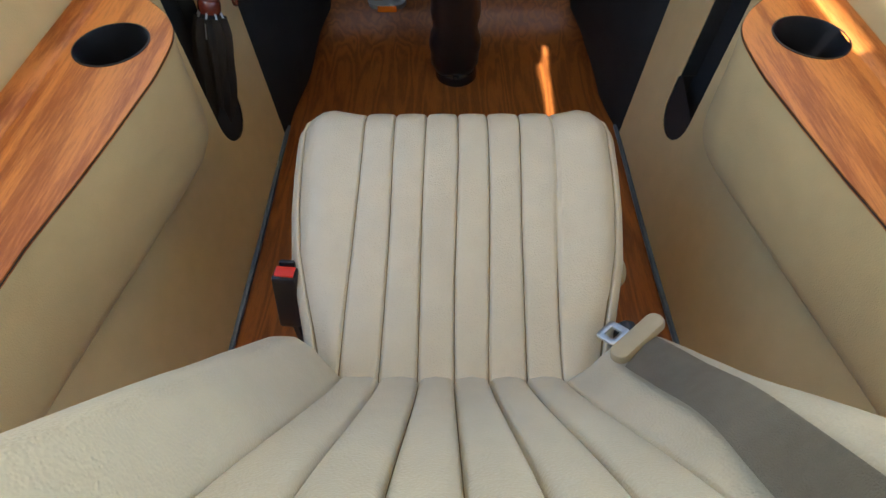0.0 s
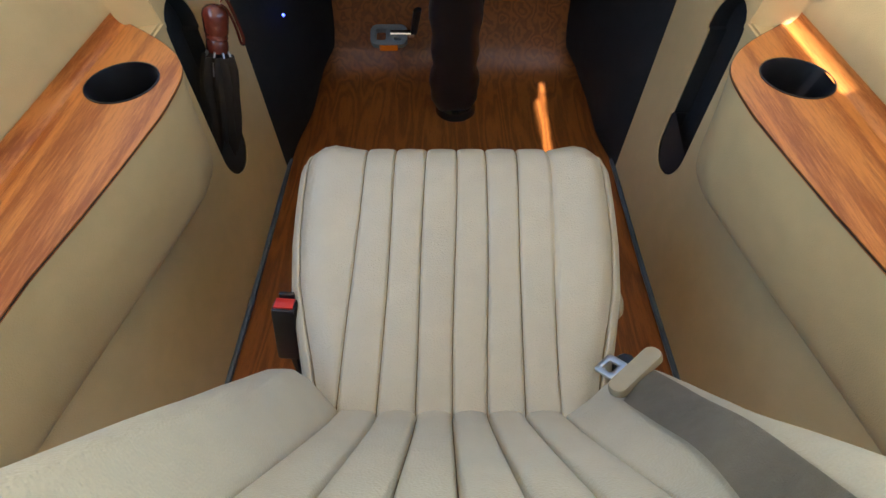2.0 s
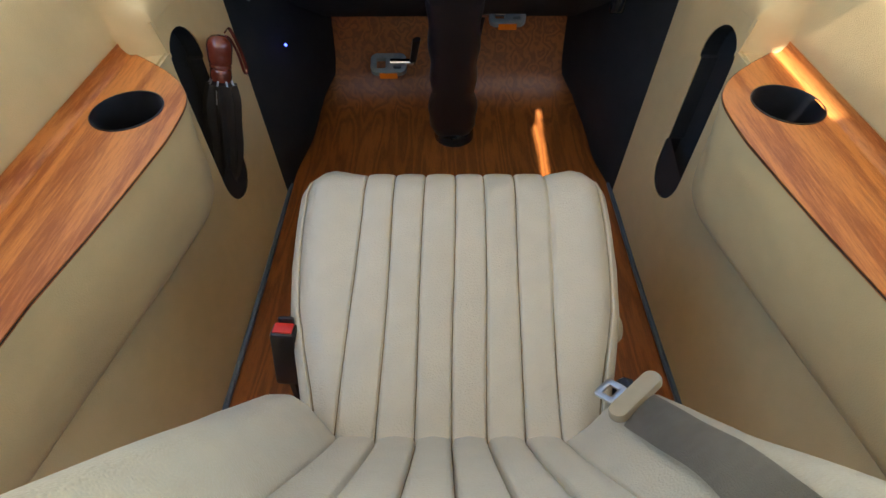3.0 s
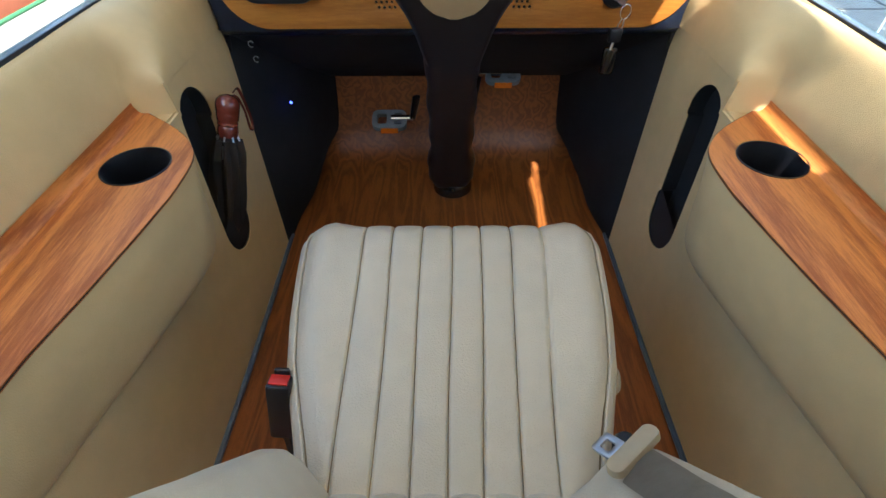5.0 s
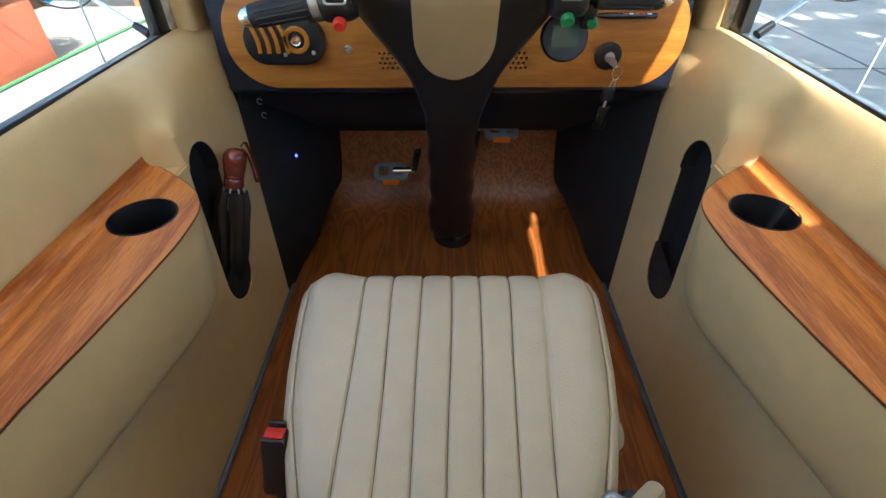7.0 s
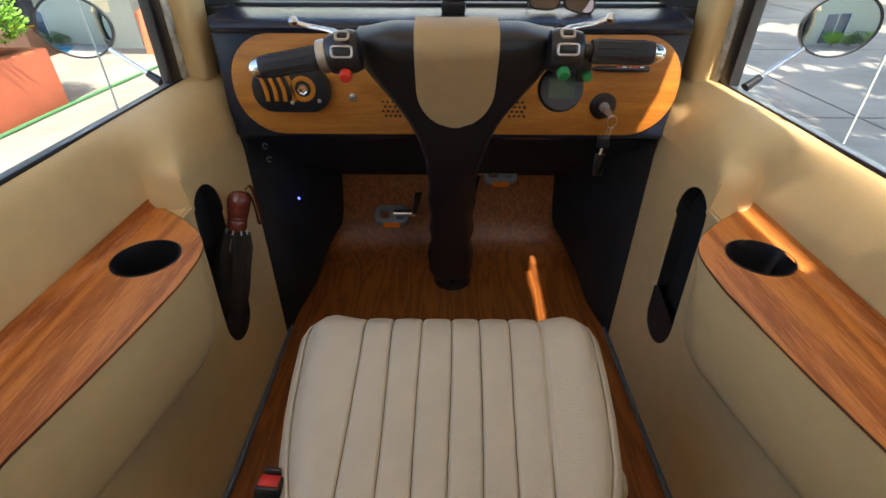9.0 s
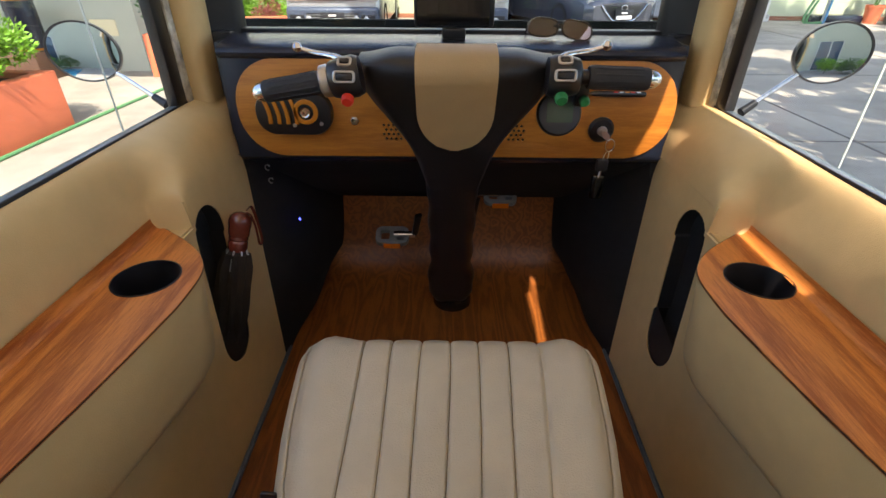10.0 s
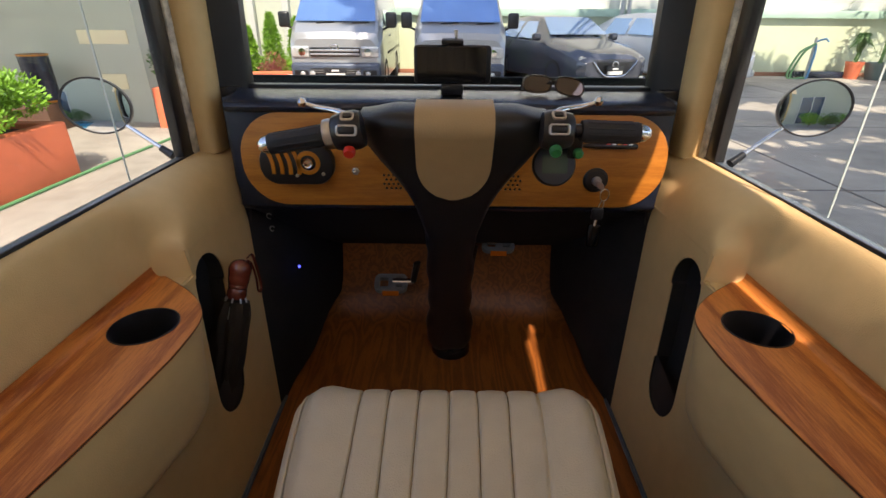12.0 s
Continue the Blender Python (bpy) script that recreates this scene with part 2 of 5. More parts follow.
def facing(x, y, z, lean=0.0):
    """Turns a plate of plan x, y into an upright one that faces the rear of the car (towards -y), standing at a place."""
    return Matrix.Translation((x, y, z)) @ Matrix.Rotation(radians(90 - lean), 4, "X")


GROUND = -0.42

# ---- the cab: floor, walls, roof ----
def wall_x(z):
    return 0.445 + 0.11 * z


def shelf_inner(y):
    """Half-width between the two arm shelves along the cab."""
    ys = [y + d for d in (-0.026, -0.018, -0.010, -0.004, 0.004, 0.010, 0.018, 0.026)]
    return sum(float(v) for v in np.interp(ys, (-0.6, 0.30, 0.45, 0.60, 0.68, 0.70, 0.72, 0.745, 0.765, 0.79, 0.81, 0.83, 0.85, 0.87), (0.482, 0.455, 0.428, 0.408, 0.408, 0.411, 0.416, 0.430, 0.447, 0.471, 0.496, 0.524, 0.553, 0.578))) / 8


def niche_end(y):
    """0 along the shelf, 1 in front of it, where the niche has run out."""
    return smooth(0.838, 0.863, y)


def niche_back(y):
    """Half-width at the back of the shelves, where they run out in front."""
    return 0.567 - 0.0605 * niche_end(y)


def front_edge(z):
    return 1.03 + 0.25 * z


REAR = -0.75
# floor with the toe board that curves up in front
top = [(REAR, 0), (0, 0), (0.6, 0), (1.0, 0), (1.2, 0), (1.33, 0.004), (1.40, 0.02), (1.45, 0.055), (1.48, 0.11), (1.50, 0.20), (1.515, 0.31)]
loop = top + [(y + 0.012 * (z > 0.03), z - 0.012) for y, z in top[::-1]]
floor = grid([[(x, y, z) for y, z in loop] for x in np.linspace(-0.47, 0.47, 9)], True, True)
setting("floor", floor, FLOOR, "brown wood-print vinyl floor, curving up to a toe board", "floor")


def slot_outline():
    """The capsule of the door pocket, in y and z."""
    a, b, r = Vector((0.857, 0.226)), Vector((0.911, 0.455)), 0.059
    d = (b - a).normalized()
    s = Vector((d.y, -d.x))
    out = [b + r * (math.cos(t) * s + math.sin(t) * d) for t in np.linspace(0, math.pi, 13)]
    out += [a + r * (-math.cos(t) * s - math.sin(t) * d) for t in np.linspace(0, math.pi, 13)]
    inset = a + d * 0.05 + s * r, a + d * 0.055 + s * (r - 0.008), b - d * 0.012 + s * (r - 0.008), b - d * 0.008 + s * r
    return [tuple(p) for p in out] + [tuple(p) for p in inset]


def cab_side(k, number, word):
    """One side of the cab (k = -1 or 1): lower panel with its pocket, upper roll, pillar, window."""
    outline = [(REAR, 0.0), (front_edge(0), 0.0), (front_edge(0.55), 0.55), (0.858, 0.55), (0.858, 0.494), (0.785, 0.494), (0.785, 0.34), (REAR, 0.34)]
    bm = plate(outline, 0, holes=[slot_outline()])
    for v in bm.verts:
        v.co = Vector((k * wall_x(v.co.y), v.co.x, v.co.y))
    got = bmesh.ops.extrude_edge_only(bm, edges=[e for e in bm.edges if e.is_boundary])
    for v in got["geom"]:
        if isinstance(v, bmesh.types.BMVert):
            v.co.x += k * 0.003
    low = setting("wall_" + word, bm, DOOR, "beige vinyl-covered lower side panel with a slot pocket", "wall")
    # the pocket behind the slot
    o = slot_outline()
    pocket = grid([[(k * (wall_x(z) + dx), y, z) for y, z in o] for dx in (0.002, 0.035)], True)
    pocket.faces.new([pocket.verts.new((k * (wall_x(z) + 0.035), y, z)) for y, z in o])
    t = thing("door_pocket", (k * 0.47, 0.88, 0.20), "black slot-shaped pocket let into the beige side panel", "pocket")
    part("liner", pocket, CARPET, t)
    # loose strap piece across the lower end
    low_lip = plate([p for p in slot_outline() if p[1] < 0.285] , 0.0)
    for v in low_lip.verts:
        v.co = Vector((k * (wall_x(v.co.y) + 0.006), v.co.x, v.co.y))
    part("lip", low_lip, RUBBER, t)

    # upper roll, from over the shelf to the window sill
    front = [(0.5040, 0.545), (0.5072, 0.572), (0.5125, 0.598), (0.5245, 0.625), (0.548, 0.647), (0.577, 0.660), (0.602, 0.664)]
    back = [(0.5675, 0.507), (0.5675, 0.530), (0.571, 0.560), (0.577, 0.600), (0.583, 0.637), (0.591, 0.657), (0.602, 0.664)]
    rows = []
    for y in list(np.linspace(REAR, 0.45, 8)) + list(np.linspace(0.50, 0.79, 10)) + list(np.linspace(0.80, 0.862, 12)) + [0.866, 0.875] + list(np.linspace(0.89, 1.26, 10)):
        f = niche_end(y)
        foot = (k * (0.5680 * (1 - f) + (0.4975 if y < 0.864 else 0.504) * f), y, 0.498 - 0.012 * f if y < 0.864 else 0.5445)
        row = [foot]
        for i, (p, q) in enumerate(zip(back, front)):
            g = smooth(0.842 - 0.04 * max(0, i - 2), 0.863 + 0.03 * max(0, i - 1), y)      # the niche fades out more softly higher up
            row.append((k * (p[0] * (1 - g) + q[0] * g + 0.0010 * math.sin(11 * y + 40 * p[1])), y, p[1] * (1 - g) + q[1] * g))
        rows.append(row)
    ob = setting("trim_" + word, grid(rows), DOOR, "padded beige vinyl roll under the side window", "trim", angle=80)
    sub = ob.modifiers.new("round", "SUBSURF")
    sub.levels = sub.render_levels = 2

    # outer door skin under the window
    setting("door_skin_" + word, box(*sorted((k * 0.610, k * 0.622)), REAR, 1.25, -0.25, 0.645, 0.004), DASH, "dark outer skin of the cab side", "wall")

    # window strip, frame, post and glass
    w = thing("window_%d" % number, (k * 0.61, 0.5, 0.665), "clear side window in a black frame, beside the seat", "window", kind="structure")
    part("rear_post", box(*sorted((k * 0.590, k * 0.628)), -0.42, -0.17, 0.664, 1.42, 0.01), BLACK, w)
    part("sill_strip", box(*sorted((k * 0.598, k * 0.6015)), REAR, 1.15, 0.660, 0.667, 0.001), RUBBER, w)
    part("outer_strip", box(*sorted((k * 0.6025, k * 0.619)), REAR, 1.15, 0.650, 0.666, 0.002), STRIP, w)
    part("window_frame", box(*sorted((k * 0.598, k * 0.622)), 1.102, 1.146, 0.664, 1.40, 0.004), PLASTIC, w)
    part("sealant", box(*sorted((k * 0.596, k * 0.616)), 1.147, 1.174, 0.660, 1.40, 0.003), SEAL, w, "weathered grey sealant")
    part("top_rail", box(*sorted((k * 0.598, k * 0.622)), REAR, 1.174, 1.372, 1.40, 0.004), PLASTIC, w)
    pane = part("pane", box(*sorted((k * 0.606, k * 0.610)), REAR, 1.11, 0.667, 1.38), GLASS, w, "clear glass")
    pane.visible_shadow = False
    y = 0.918 if k < 0 else 0.762
    part("pane_edge", box(*sorted((k * 0.611, k * 0.614)), y, y + 0.0015, 0.668, 1.38), WHITE_EDGE, w, "pale polished edge of the sliding pane")

    # A-pillar, padded
    rows = []
    for z in np.linspace(0.655, 1.40, 12):
        f = (z - 0.655) / 0.34
        ya, yb = 1.172 + 0.006 * f, 1.262 + 0.02 * f
        ctr = Vector((k * 0.5955, (ya + yb) / 2))
        row = []
        for a in range(20):
            ang = 2 * math.pi * a / 20
            c, s_ = math.cos(ang), math.sin(ang)
            row.append((ctr.x + 0.0415 * math.copysign(abs(c) ** 0.6, c), ctr.y + (yb - ya) / 2 * math.copysign(abs(s_) ** 0.6, s_), z))
        rows.append(row)
    setting("pillar_" + word, grid(rows, True, True), DOOR, "padded beige vinyl windscreen pillar", "pillar")


cab_side(-1, 1, "west")
cab_side(1, 2, "east")


def floor_strip(k):
    pts = [(k * (wall_x(0.0) - 0.004 + 0.002 * math.sin(7 * y)), y, 0.006) for y in np.linspace(REAR, 1.06, 20)]
    setting("edging_" + ("west" if k < 0 else "east"), tube(pts, 0.006, 6), STRIP, "blue-grey sealing strip along the floor edge", "trim")


floor_strip(-1)
floor_strip(1)


def arm_shelf(k):
    """Oak shelf with a cup hole over a padded beige body."""
    t = thing("arm_shelf", (k * 0.48, 0.2, 0.28), "oak-laminate arm shelf with a round cup hole, over padded beige vinyl", "shelf", "arm shelves")
    ys = list(np.linspace(REAR, 0.6, 16)) + list(np.linspace(0.62, 0.850, 27))
    inner = [(k * shelf_inner(y), y) for y in ys]
    outer = [(k * 0.5645, y) for y in ys]
    cup = (k * (0.493 if k < 0 else 0.506), 0.680 if k < 0 else 0.692)
    hole = ring(*cup, 0.0520, n=36)
    part("board", plate(inner + outer[::-1], 0.005, Matrix.Translation((0, 0, 0.4955)), holes=[hole]), OAK, t, "oak-grain laminate board")
    edge = [[(x - k * 0.0015, y, z) for x, y in inner] for z in (0.4982, 0.5002)]
    e2 = grid(edge)
    part("edge_band", e2, EDGE, t, "thin dark edge band")
    # oak upstand that curls up along the back of the niche and round its front end
    rows = []
    for u in np.linspace(0, 1, 9):
        a = u * math.pi / 2
        end = 0.847 + 0.020 * u
        rows.append([(k * (0.5540 + 0.0115 * math.sin(a) ** 0.8), y, 0.5005 + 0.0235 * u ** 1.5) for y in list(np.linspace(REAR, 0.75, 14)) + list(np.linspace(0.77, end, 8))])
    part("upstand", grid(rows), OAK, t)
    part("end_cap", box(*sorted((k * 0.4985, k * 0.5665)), 0.786, 0.866, 0.486, 0.4945), DOOR, t, "beige vinyl end under the board")
    # cup
    x, y = cup
    part("cup_well", lathe([(0.0528, 0.002), (0.0528, 0.0035), (0.0510, 0.0035), (0.0500, 0.0), (0.048, -0.04), (0.043, -0.115), (0.0, -0.116)], 36, Matrix.Translation((x, y, 0.4985)), False), PLASTIC, t, "black plastic cup insert")
    # padded body
    rows = []
    for y in ys + [0.862]:
        xi = shelf_inner(y) + 0.0012
        row = []
        for u in np.linspace(0, 1, 17):
            low = float(np.interp(y, (0.15, 0.22, 0.36, 0.52, 0.65, 0.78), (0.345, 0.332, 0.307, 0.290, 0.275, 0.285)))
            z = 0.4982 - u * (0.4982 - low)
            xo = wall_x(low) + 0.003
            x = xi + (xo - xi) * float(np.interp(u, (0, 0.25, 0.45, 0.65, 0.8, 0.9, 1), (0, 0.04, 0.09, 0.17, 0.27, 0.42, 1)))
            x += (0.0018 * math.sin(9 * y + 5 * u) + 0.0016 * math.sin(62 * y + 4 * u) * smooth(0.30, 0.62, y)) * math.sin(math.pi * u)
            row.append((k * min(x, wall_x(z) + 0.004), y - 0.085 * u ** 0.8 * smooth(0.66, 0.862, y), z))
        rows.append(row)
    part("padded_body", grid(rows), DOOR, t, "padded beige vinyl")


arm_shelf(-1)
arm_shelf(1)

# black footwell sides and the underside of the dashboard
for k, word in ((-1, "west"), (1, "east")):
    rows = []
    for z in np.linspace(-0.002, 0.60, 13):
        ya = front_edge(z) - 0.004
        row = []
        for u in np.linspace(0, 1, 12):
            x = wall_x(z) * (1 - u) + (0.352 + 0.06 * smooth(0.12, 0.0, z)) * u
            y = ya + (1.51 - ya) * (0.35 * u + 0.65 * u ** 1.6)
            fold = 0.006 * math.sin(9 * u + 14 * z + k) * math.sin(math.pi * u)
            row.append((k * (x + fold), y, z))
        rows.append(row)
    setting("footwell_" + word, grid(rows), CARPET, "black fabric lining of the footwell side", "lining")
bm = grid([[(x, y, z) for x in np.linspace(-0.53, 0.53, 12)] for y, z in ((1.135, 0.545), (1.16, 0.525), (1.22, 0.47), (1.34, 0.37), (1.47, 0.285), (1.52, 0.27))])
setting("dash_underside", bm, CARPET, "black lining under the dashboard", "lining")

# dashboard: face, top and windscreen ledge
profile = [(1.150, 0.525), (1.136, 0.530), (1.128, 0.545), (1.128, 0.66), (1.128, 0.762), (1.120, 0.768), (1.116, 0.776), (1.122, 0.784), (1.150, 0.791), (1.20, 0.796), (1.26, 0.796), (1.30, 0.793), (1.36, 0.790)]
rows = []
for y, z in profile:
    half = 0.500 + 0.060 * smooth(1.235, 1.26, y)
    rows.append([(x, y + 0.01 * smooth(0.44, 0.54, abs(x)), z) for x in np.linspace(-half, half, 40)])
setting("dashboard", grid(rows), DASH, "black vinyl dashboard ledge under the windscreen, blue sky sheen in its colour", "dashboard", angle=50)

for k, word in ((-1, "west"), (1, "east")):
    setting("dash_cheek_" + word, merge(box(*sorted((k * 0.494, k * 0.514)), 1.150, 1.30, 0.48, 0.792, 0.006), box(*sorted((k * 0.515, k * 0.60)), 1.255, 1.30, 0.48, 0.80, 0.004)), BLACK, "black vinyl cheek beside the dashboard", "dashboard")

# windscreen with its black frame
ws = thing("windscreen", (0, 1.31, 0.80), "clear windscreen in a wide black frame", "windscreen", kind="structure")
for k in (-1, 1):
    rows = []
    for z in np.linspace(0.78, 1.42, 8):
        f = (z - 0.8)
        a, b = 0.503 - 0.02 * f, 0.585
        rows.append([(k * b, 1.235 + 0.05 * f, z), (k * (b - 0.03), 1.262 + 0.04 * f, z), (k * (a + 0.012), 1.285 + 0.02 * f, z), (k * a, 1.300 + 0.01 * f, z), (k * a, 1.335, z), (k * b, 1.345, z)])
    part("frame_post", grid(rows, True, True), BLACK, ws)
part("frame_foot", box(-0.51, 0.51, 1.298, 1.335, 0.786, 0.802, 0.004), BLACK, ws)
part("frame_head", box(-0.58, 0.58, 1.29, 1.34, 1.37, 1.43, 0.006), BLACK, ws)
pane = part("pane", box(-0.52, 0.52, 1.316, 1.320, 0.80, 1.40), GLASS, ws, "clear glass")
pane.visible_shadow = False
for k in (-1, 1):
    part("seal", box(*sorted((k * 0.5855, k * 0.5895)), 1.228, 1.25, 0.80, 1.40), SEAL, ws, "pale sealant line")

# closed front behind the dashboard, the rear bulkhead and the added unseen roof
setting("firewall", box(-0.60, 0.60, 1.525, 1.545, -0.30, 0.80), CARPET, "black front bulkhead of the cab", "wall")
setting("bonnet_top", box(-0.60, 0.60, 1.345, 1.56, 0.735, 0.755, 0.006), DASH, "dark outer cowl in front of the windscreen", "cowl")
# unseen bulkhead, added to close the cab; its opening lets daylight in
bulk = plate([(-0.63, -0.25), (0.63, -0.25), (0.63, 1.43), (-0.63, 1.43)], 0.02, facing(0, REAR, 0), holes=[rounded(-0.54, 0.54, 0.55, 1.36, 0.06)])
setting("wall_rear", bulk, DOOR, "added beige rear bulkhead, out of view, with a wide opening", "wall")
ROOF = 1.43


# Traces a wanted sun fleck back along the sun to the roof.
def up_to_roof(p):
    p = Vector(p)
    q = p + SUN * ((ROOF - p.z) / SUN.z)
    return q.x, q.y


# made-up roof gaps, laid out from where sun flecks should land
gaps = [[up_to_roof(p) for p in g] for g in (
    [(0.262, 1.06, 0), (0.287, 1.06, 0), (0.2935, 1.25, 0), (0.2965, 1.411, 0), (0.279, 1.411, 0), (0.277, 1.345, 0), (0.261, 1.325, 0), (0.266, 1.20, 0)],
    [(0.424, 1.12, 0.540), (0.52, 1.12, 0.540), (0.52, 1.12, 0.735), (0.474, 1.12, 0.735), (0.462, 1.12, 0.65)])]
# edge notch aims sun at the right shelf; rear overhang shades the opening
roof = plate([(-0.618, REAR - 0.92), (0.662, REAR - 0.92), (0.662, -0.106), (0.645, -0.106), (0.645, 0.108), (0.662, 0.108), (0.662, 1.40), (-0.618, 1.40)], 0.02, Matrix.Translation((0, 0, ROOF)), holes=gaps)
setting("ceiling", roof, ADDED_CANOPY, "added translucent cab roof, out of view, gapped to place sun flecks", "ceiling")

# ---- the seat ----
SEAMS = [-0.146, -0.0965, -0.0475, 0.003, 0.0525, 0.1025, 0.153]


def puff(x, seams, deep=0.0032, swell=0.0038):
    """Height of channelled upholstery at x: a sharp groove on each seam, a soft swell between."""
    d = min(abs(x - s) for s in seams)
    g = -deep * math.exp(-(d / 0.0022) ** 2)
    inside = seams[0] < x < seams[-1]
    span = 0.0245 if inside else 0.06
    return g + swell * (math.sqrt(max(0.0, 1 - (1 - min(1, d / span)) ** 2)) if d < span else 1.0)


def across(seams, half, n=9):
    """Sample places across a cushion, close together at the seams."""
    xs = {round(v, 5) for v in np.linspace(-1, 1, 41) * half}
    for s in seams:
        for d in (-0.0075, -0.005, -0.0032, -0.002, -0.001, 0, 0.001, 0.002, 0.0032, 0.005, 0.0075):
            xs.add(round(s + d, 5))
    return sorted(x for x in xs if abs(x) <= half)


def normal_of(path, i):
    d = (path[min(i + 1, len(path) - 1)] - path[max(i - 1, 0)]).normalized()
    return d


seat = thing("driver_seat", (0, 0.40, 0.0), "cream leather driver's seat with fluted cushion and backrest", "seat")
# cushion: a line from the back over the top and round the front
line = spline([(0, 0.17, 0.330), (0, 0.30, 0.340), (0, 0.45, 0.357), (0, 0.58, 0.375), (0, 0.64, 0.380), (0, 0.678, 0.370), (0, 0.700, 0.340), (0, 0.700, 0.29), (0, 0.695, 0.245)], 44)


def cushion_half(y, z):
    w = float(np.interp(y, (0.17, 0.25, 0.30, 0.36, 0.425, 0.50, 0.57, 0.64, 0.70), (0.160, 0.176, 0.188, 0.206, 0.224, 0.235, 0.240, 0.243, 0.240)))
    return w


SEAMS_BACK = [-0.147, -0.098, -0.053, -0.007, 0.035, 0.079, 0.124]


def drawn(x, y):
    """The seams draw together towards the back."""
    f = smooth(0.72, 0.15, y)
    x = x + 0.0012 * math.sin(13 * y + 40 * x) * smooth(0.2, 0.14, abs(x))
    to = [a * (1 - f) + b * f for a, b in zip(SEAMS, SEAMS_BACK)]
    return float(np.interp(x, [-0.2] + SEAMS + [0.2], [-0.2] + to + [0.2]))


rows = []
for i, p in enumerate(line):
    d = normal_of(line, i)
    n = Vector((0, -d.z, d.y))
    w = cushion_half(p.y, p.z)
    xs = across(SEAMS, 0.2)
    row = []
    for off, xx in ((-0.10, w + 0.002), (-0.06, w + 0.014), (-0.036, w + 0.016), (-0.022, w + 0.011), (-0.015, w + 0.003), (-0.0125, w - 0.003)):
        row.append(p + n * off + Vector((-xx, 0, 0)))
    for x in xs:
        sx = x if abs(x) < 0.15 else math.copysign(0.15 + (abs(x) - 0.15) * (w - 0.006 - 0.15) / 0.05, x)
        sx = drawn(sx, p.y) if abs(sx) < 0.2 else sx
        edge = smooth(w - 0.045, w - 0.004, abs(sx))
        row.append(p + n * (puff(x, SEAMS) + 0.007 * smooth(0.15, 0.22, abs(sx)) - 0.016 * edge ** 2) + Vector((sx, 0, 0)))
    for off, xx in ((-0.0125, w - 0.003), (-0.015, w + 0.003), (-0.022, w + 0.011), (-0.036, w + 0.016), (-0.06, w + 0.014), (-0.10, w + 0.002)):
        row.append(p + n * off + Vector((xx, 0, 0)))
    rows.append(row)
cushion = part("cushion", grid(rows), SEAT, seat, "", angle=75)
for s in SEAMS:
    pts = []
    for i, p in enumerate(line[:-4]):
        d = normal_of(line, i)
        pts.append(p + Vector((0, -d.z, d.y)) * -0.0028 + Vector((drawn(s, p.y), 0, 0)))
    part("seam", tube(pts, 0.0009, 5), STITCH, cushion)
for k in (-1, 1):
    pts = []
    for i, p in enumerate(line[:-3]):
        d = normal_of(line, i)
        pts.append(p + Vector((0, -d.z, d.y)) * -0.0105 + Vector((k * (cushion_half(p.y, p.z) - 0.0005), 0, 0)))
    part("piping", tube(pts, 0.0026, 7), SEAT, cushion)
    pts2 = [q + Vector((k * -0.0045, 0, 0.0012)) for q in pts]
    part("seam", tube(pts2, 0.0011, 5), STITCH, cushion)
part("seat_pan", box(-0.20, 0.20, 0.20, 0.66, 0.225, 0.262, 0.01), PLASTIC, seat)
for k in (-1, 1):
    part("rail", box(*sorted((k * 0.15, k * 0.19)), 0.10, 0.62, 0.0, 0.226, 0.006), PLASTIC, seat)
# backrest
BSEAMS = [-0.144, -0.0970, -0.0495, -0.007, 0.036, 0.080, 0.127]
back_line = spline([(0, 0.262, 0.300), (0, 0.240, 0.345), (0, 0.205, 0.405), (0, 0.155, 0.500), (0, 0.098, 0.610), (0, 0.03, 0.73), (0, -0.035, 0.85), (0, -0.075, 0.94), (0, -0.115, 0.975), (0, -0.17, 0.95)], 60)
BACK = 0.285


def bolster(x, s):
    """How far the backrest stands proud of its middle at x; s runs from its foot to its top."""
    a = abs(x)
    rise = 0.056 * smooth(0.13, 0.205, a) * smooth(0.0, 0.12, s) * (1 - (0.12 if x < 0 else 0.32) * smooth(0.14, 0.40, s))
    drop = 0.09 * smooth(0.222, BACK + 0.01, a) ** 1.6
    foot = 0.07 * smooth(0.16, 0.02, s) * smooth(0.14, 0.25, a)
    return rise - drop - foot


def back_half(s):
    """Half-width of the backrest, which narrows towards its top."""
    return float(np.interp(s, (0, 0.08, 0.15, 0.22, 0.30, 0.40, 0.48, 0.52, 0.65, 1.0), (0.225, 0.245, 0.262, 0.271, 0.270, 0.255, 0.236, 0.228, 0.212, 0.19)))


def back_at(x, s, off=0.0):
    half = back_half(s) + (0.014 if x > 0 else -0.008 * smooth(0.30, 0.45, s))
    wide = x if abs(x) < 0.15 else math.copysign(0.15 + (abs(x) - 0.15) * (half - 0.15) / (BACK - 0.15), x)
    u = s * (len(back_line) - 1)
    i = min(int(u), len(back_line) - 2)
    p = back_line[i].lerp(back_line[i + 1], u - i)
    d = (back_line[i + 1] - back_line[i]).normalized()
    n = Vector((0, d.z, -d.y))
    return p + n * (bolster(x, s) + puff(x, BSEAMS, 0.005, 0.0075) * (1 - 0.5 * smooth(0.15, 0.2, abs(x))) + off) + Vector((wide, 0, 0))


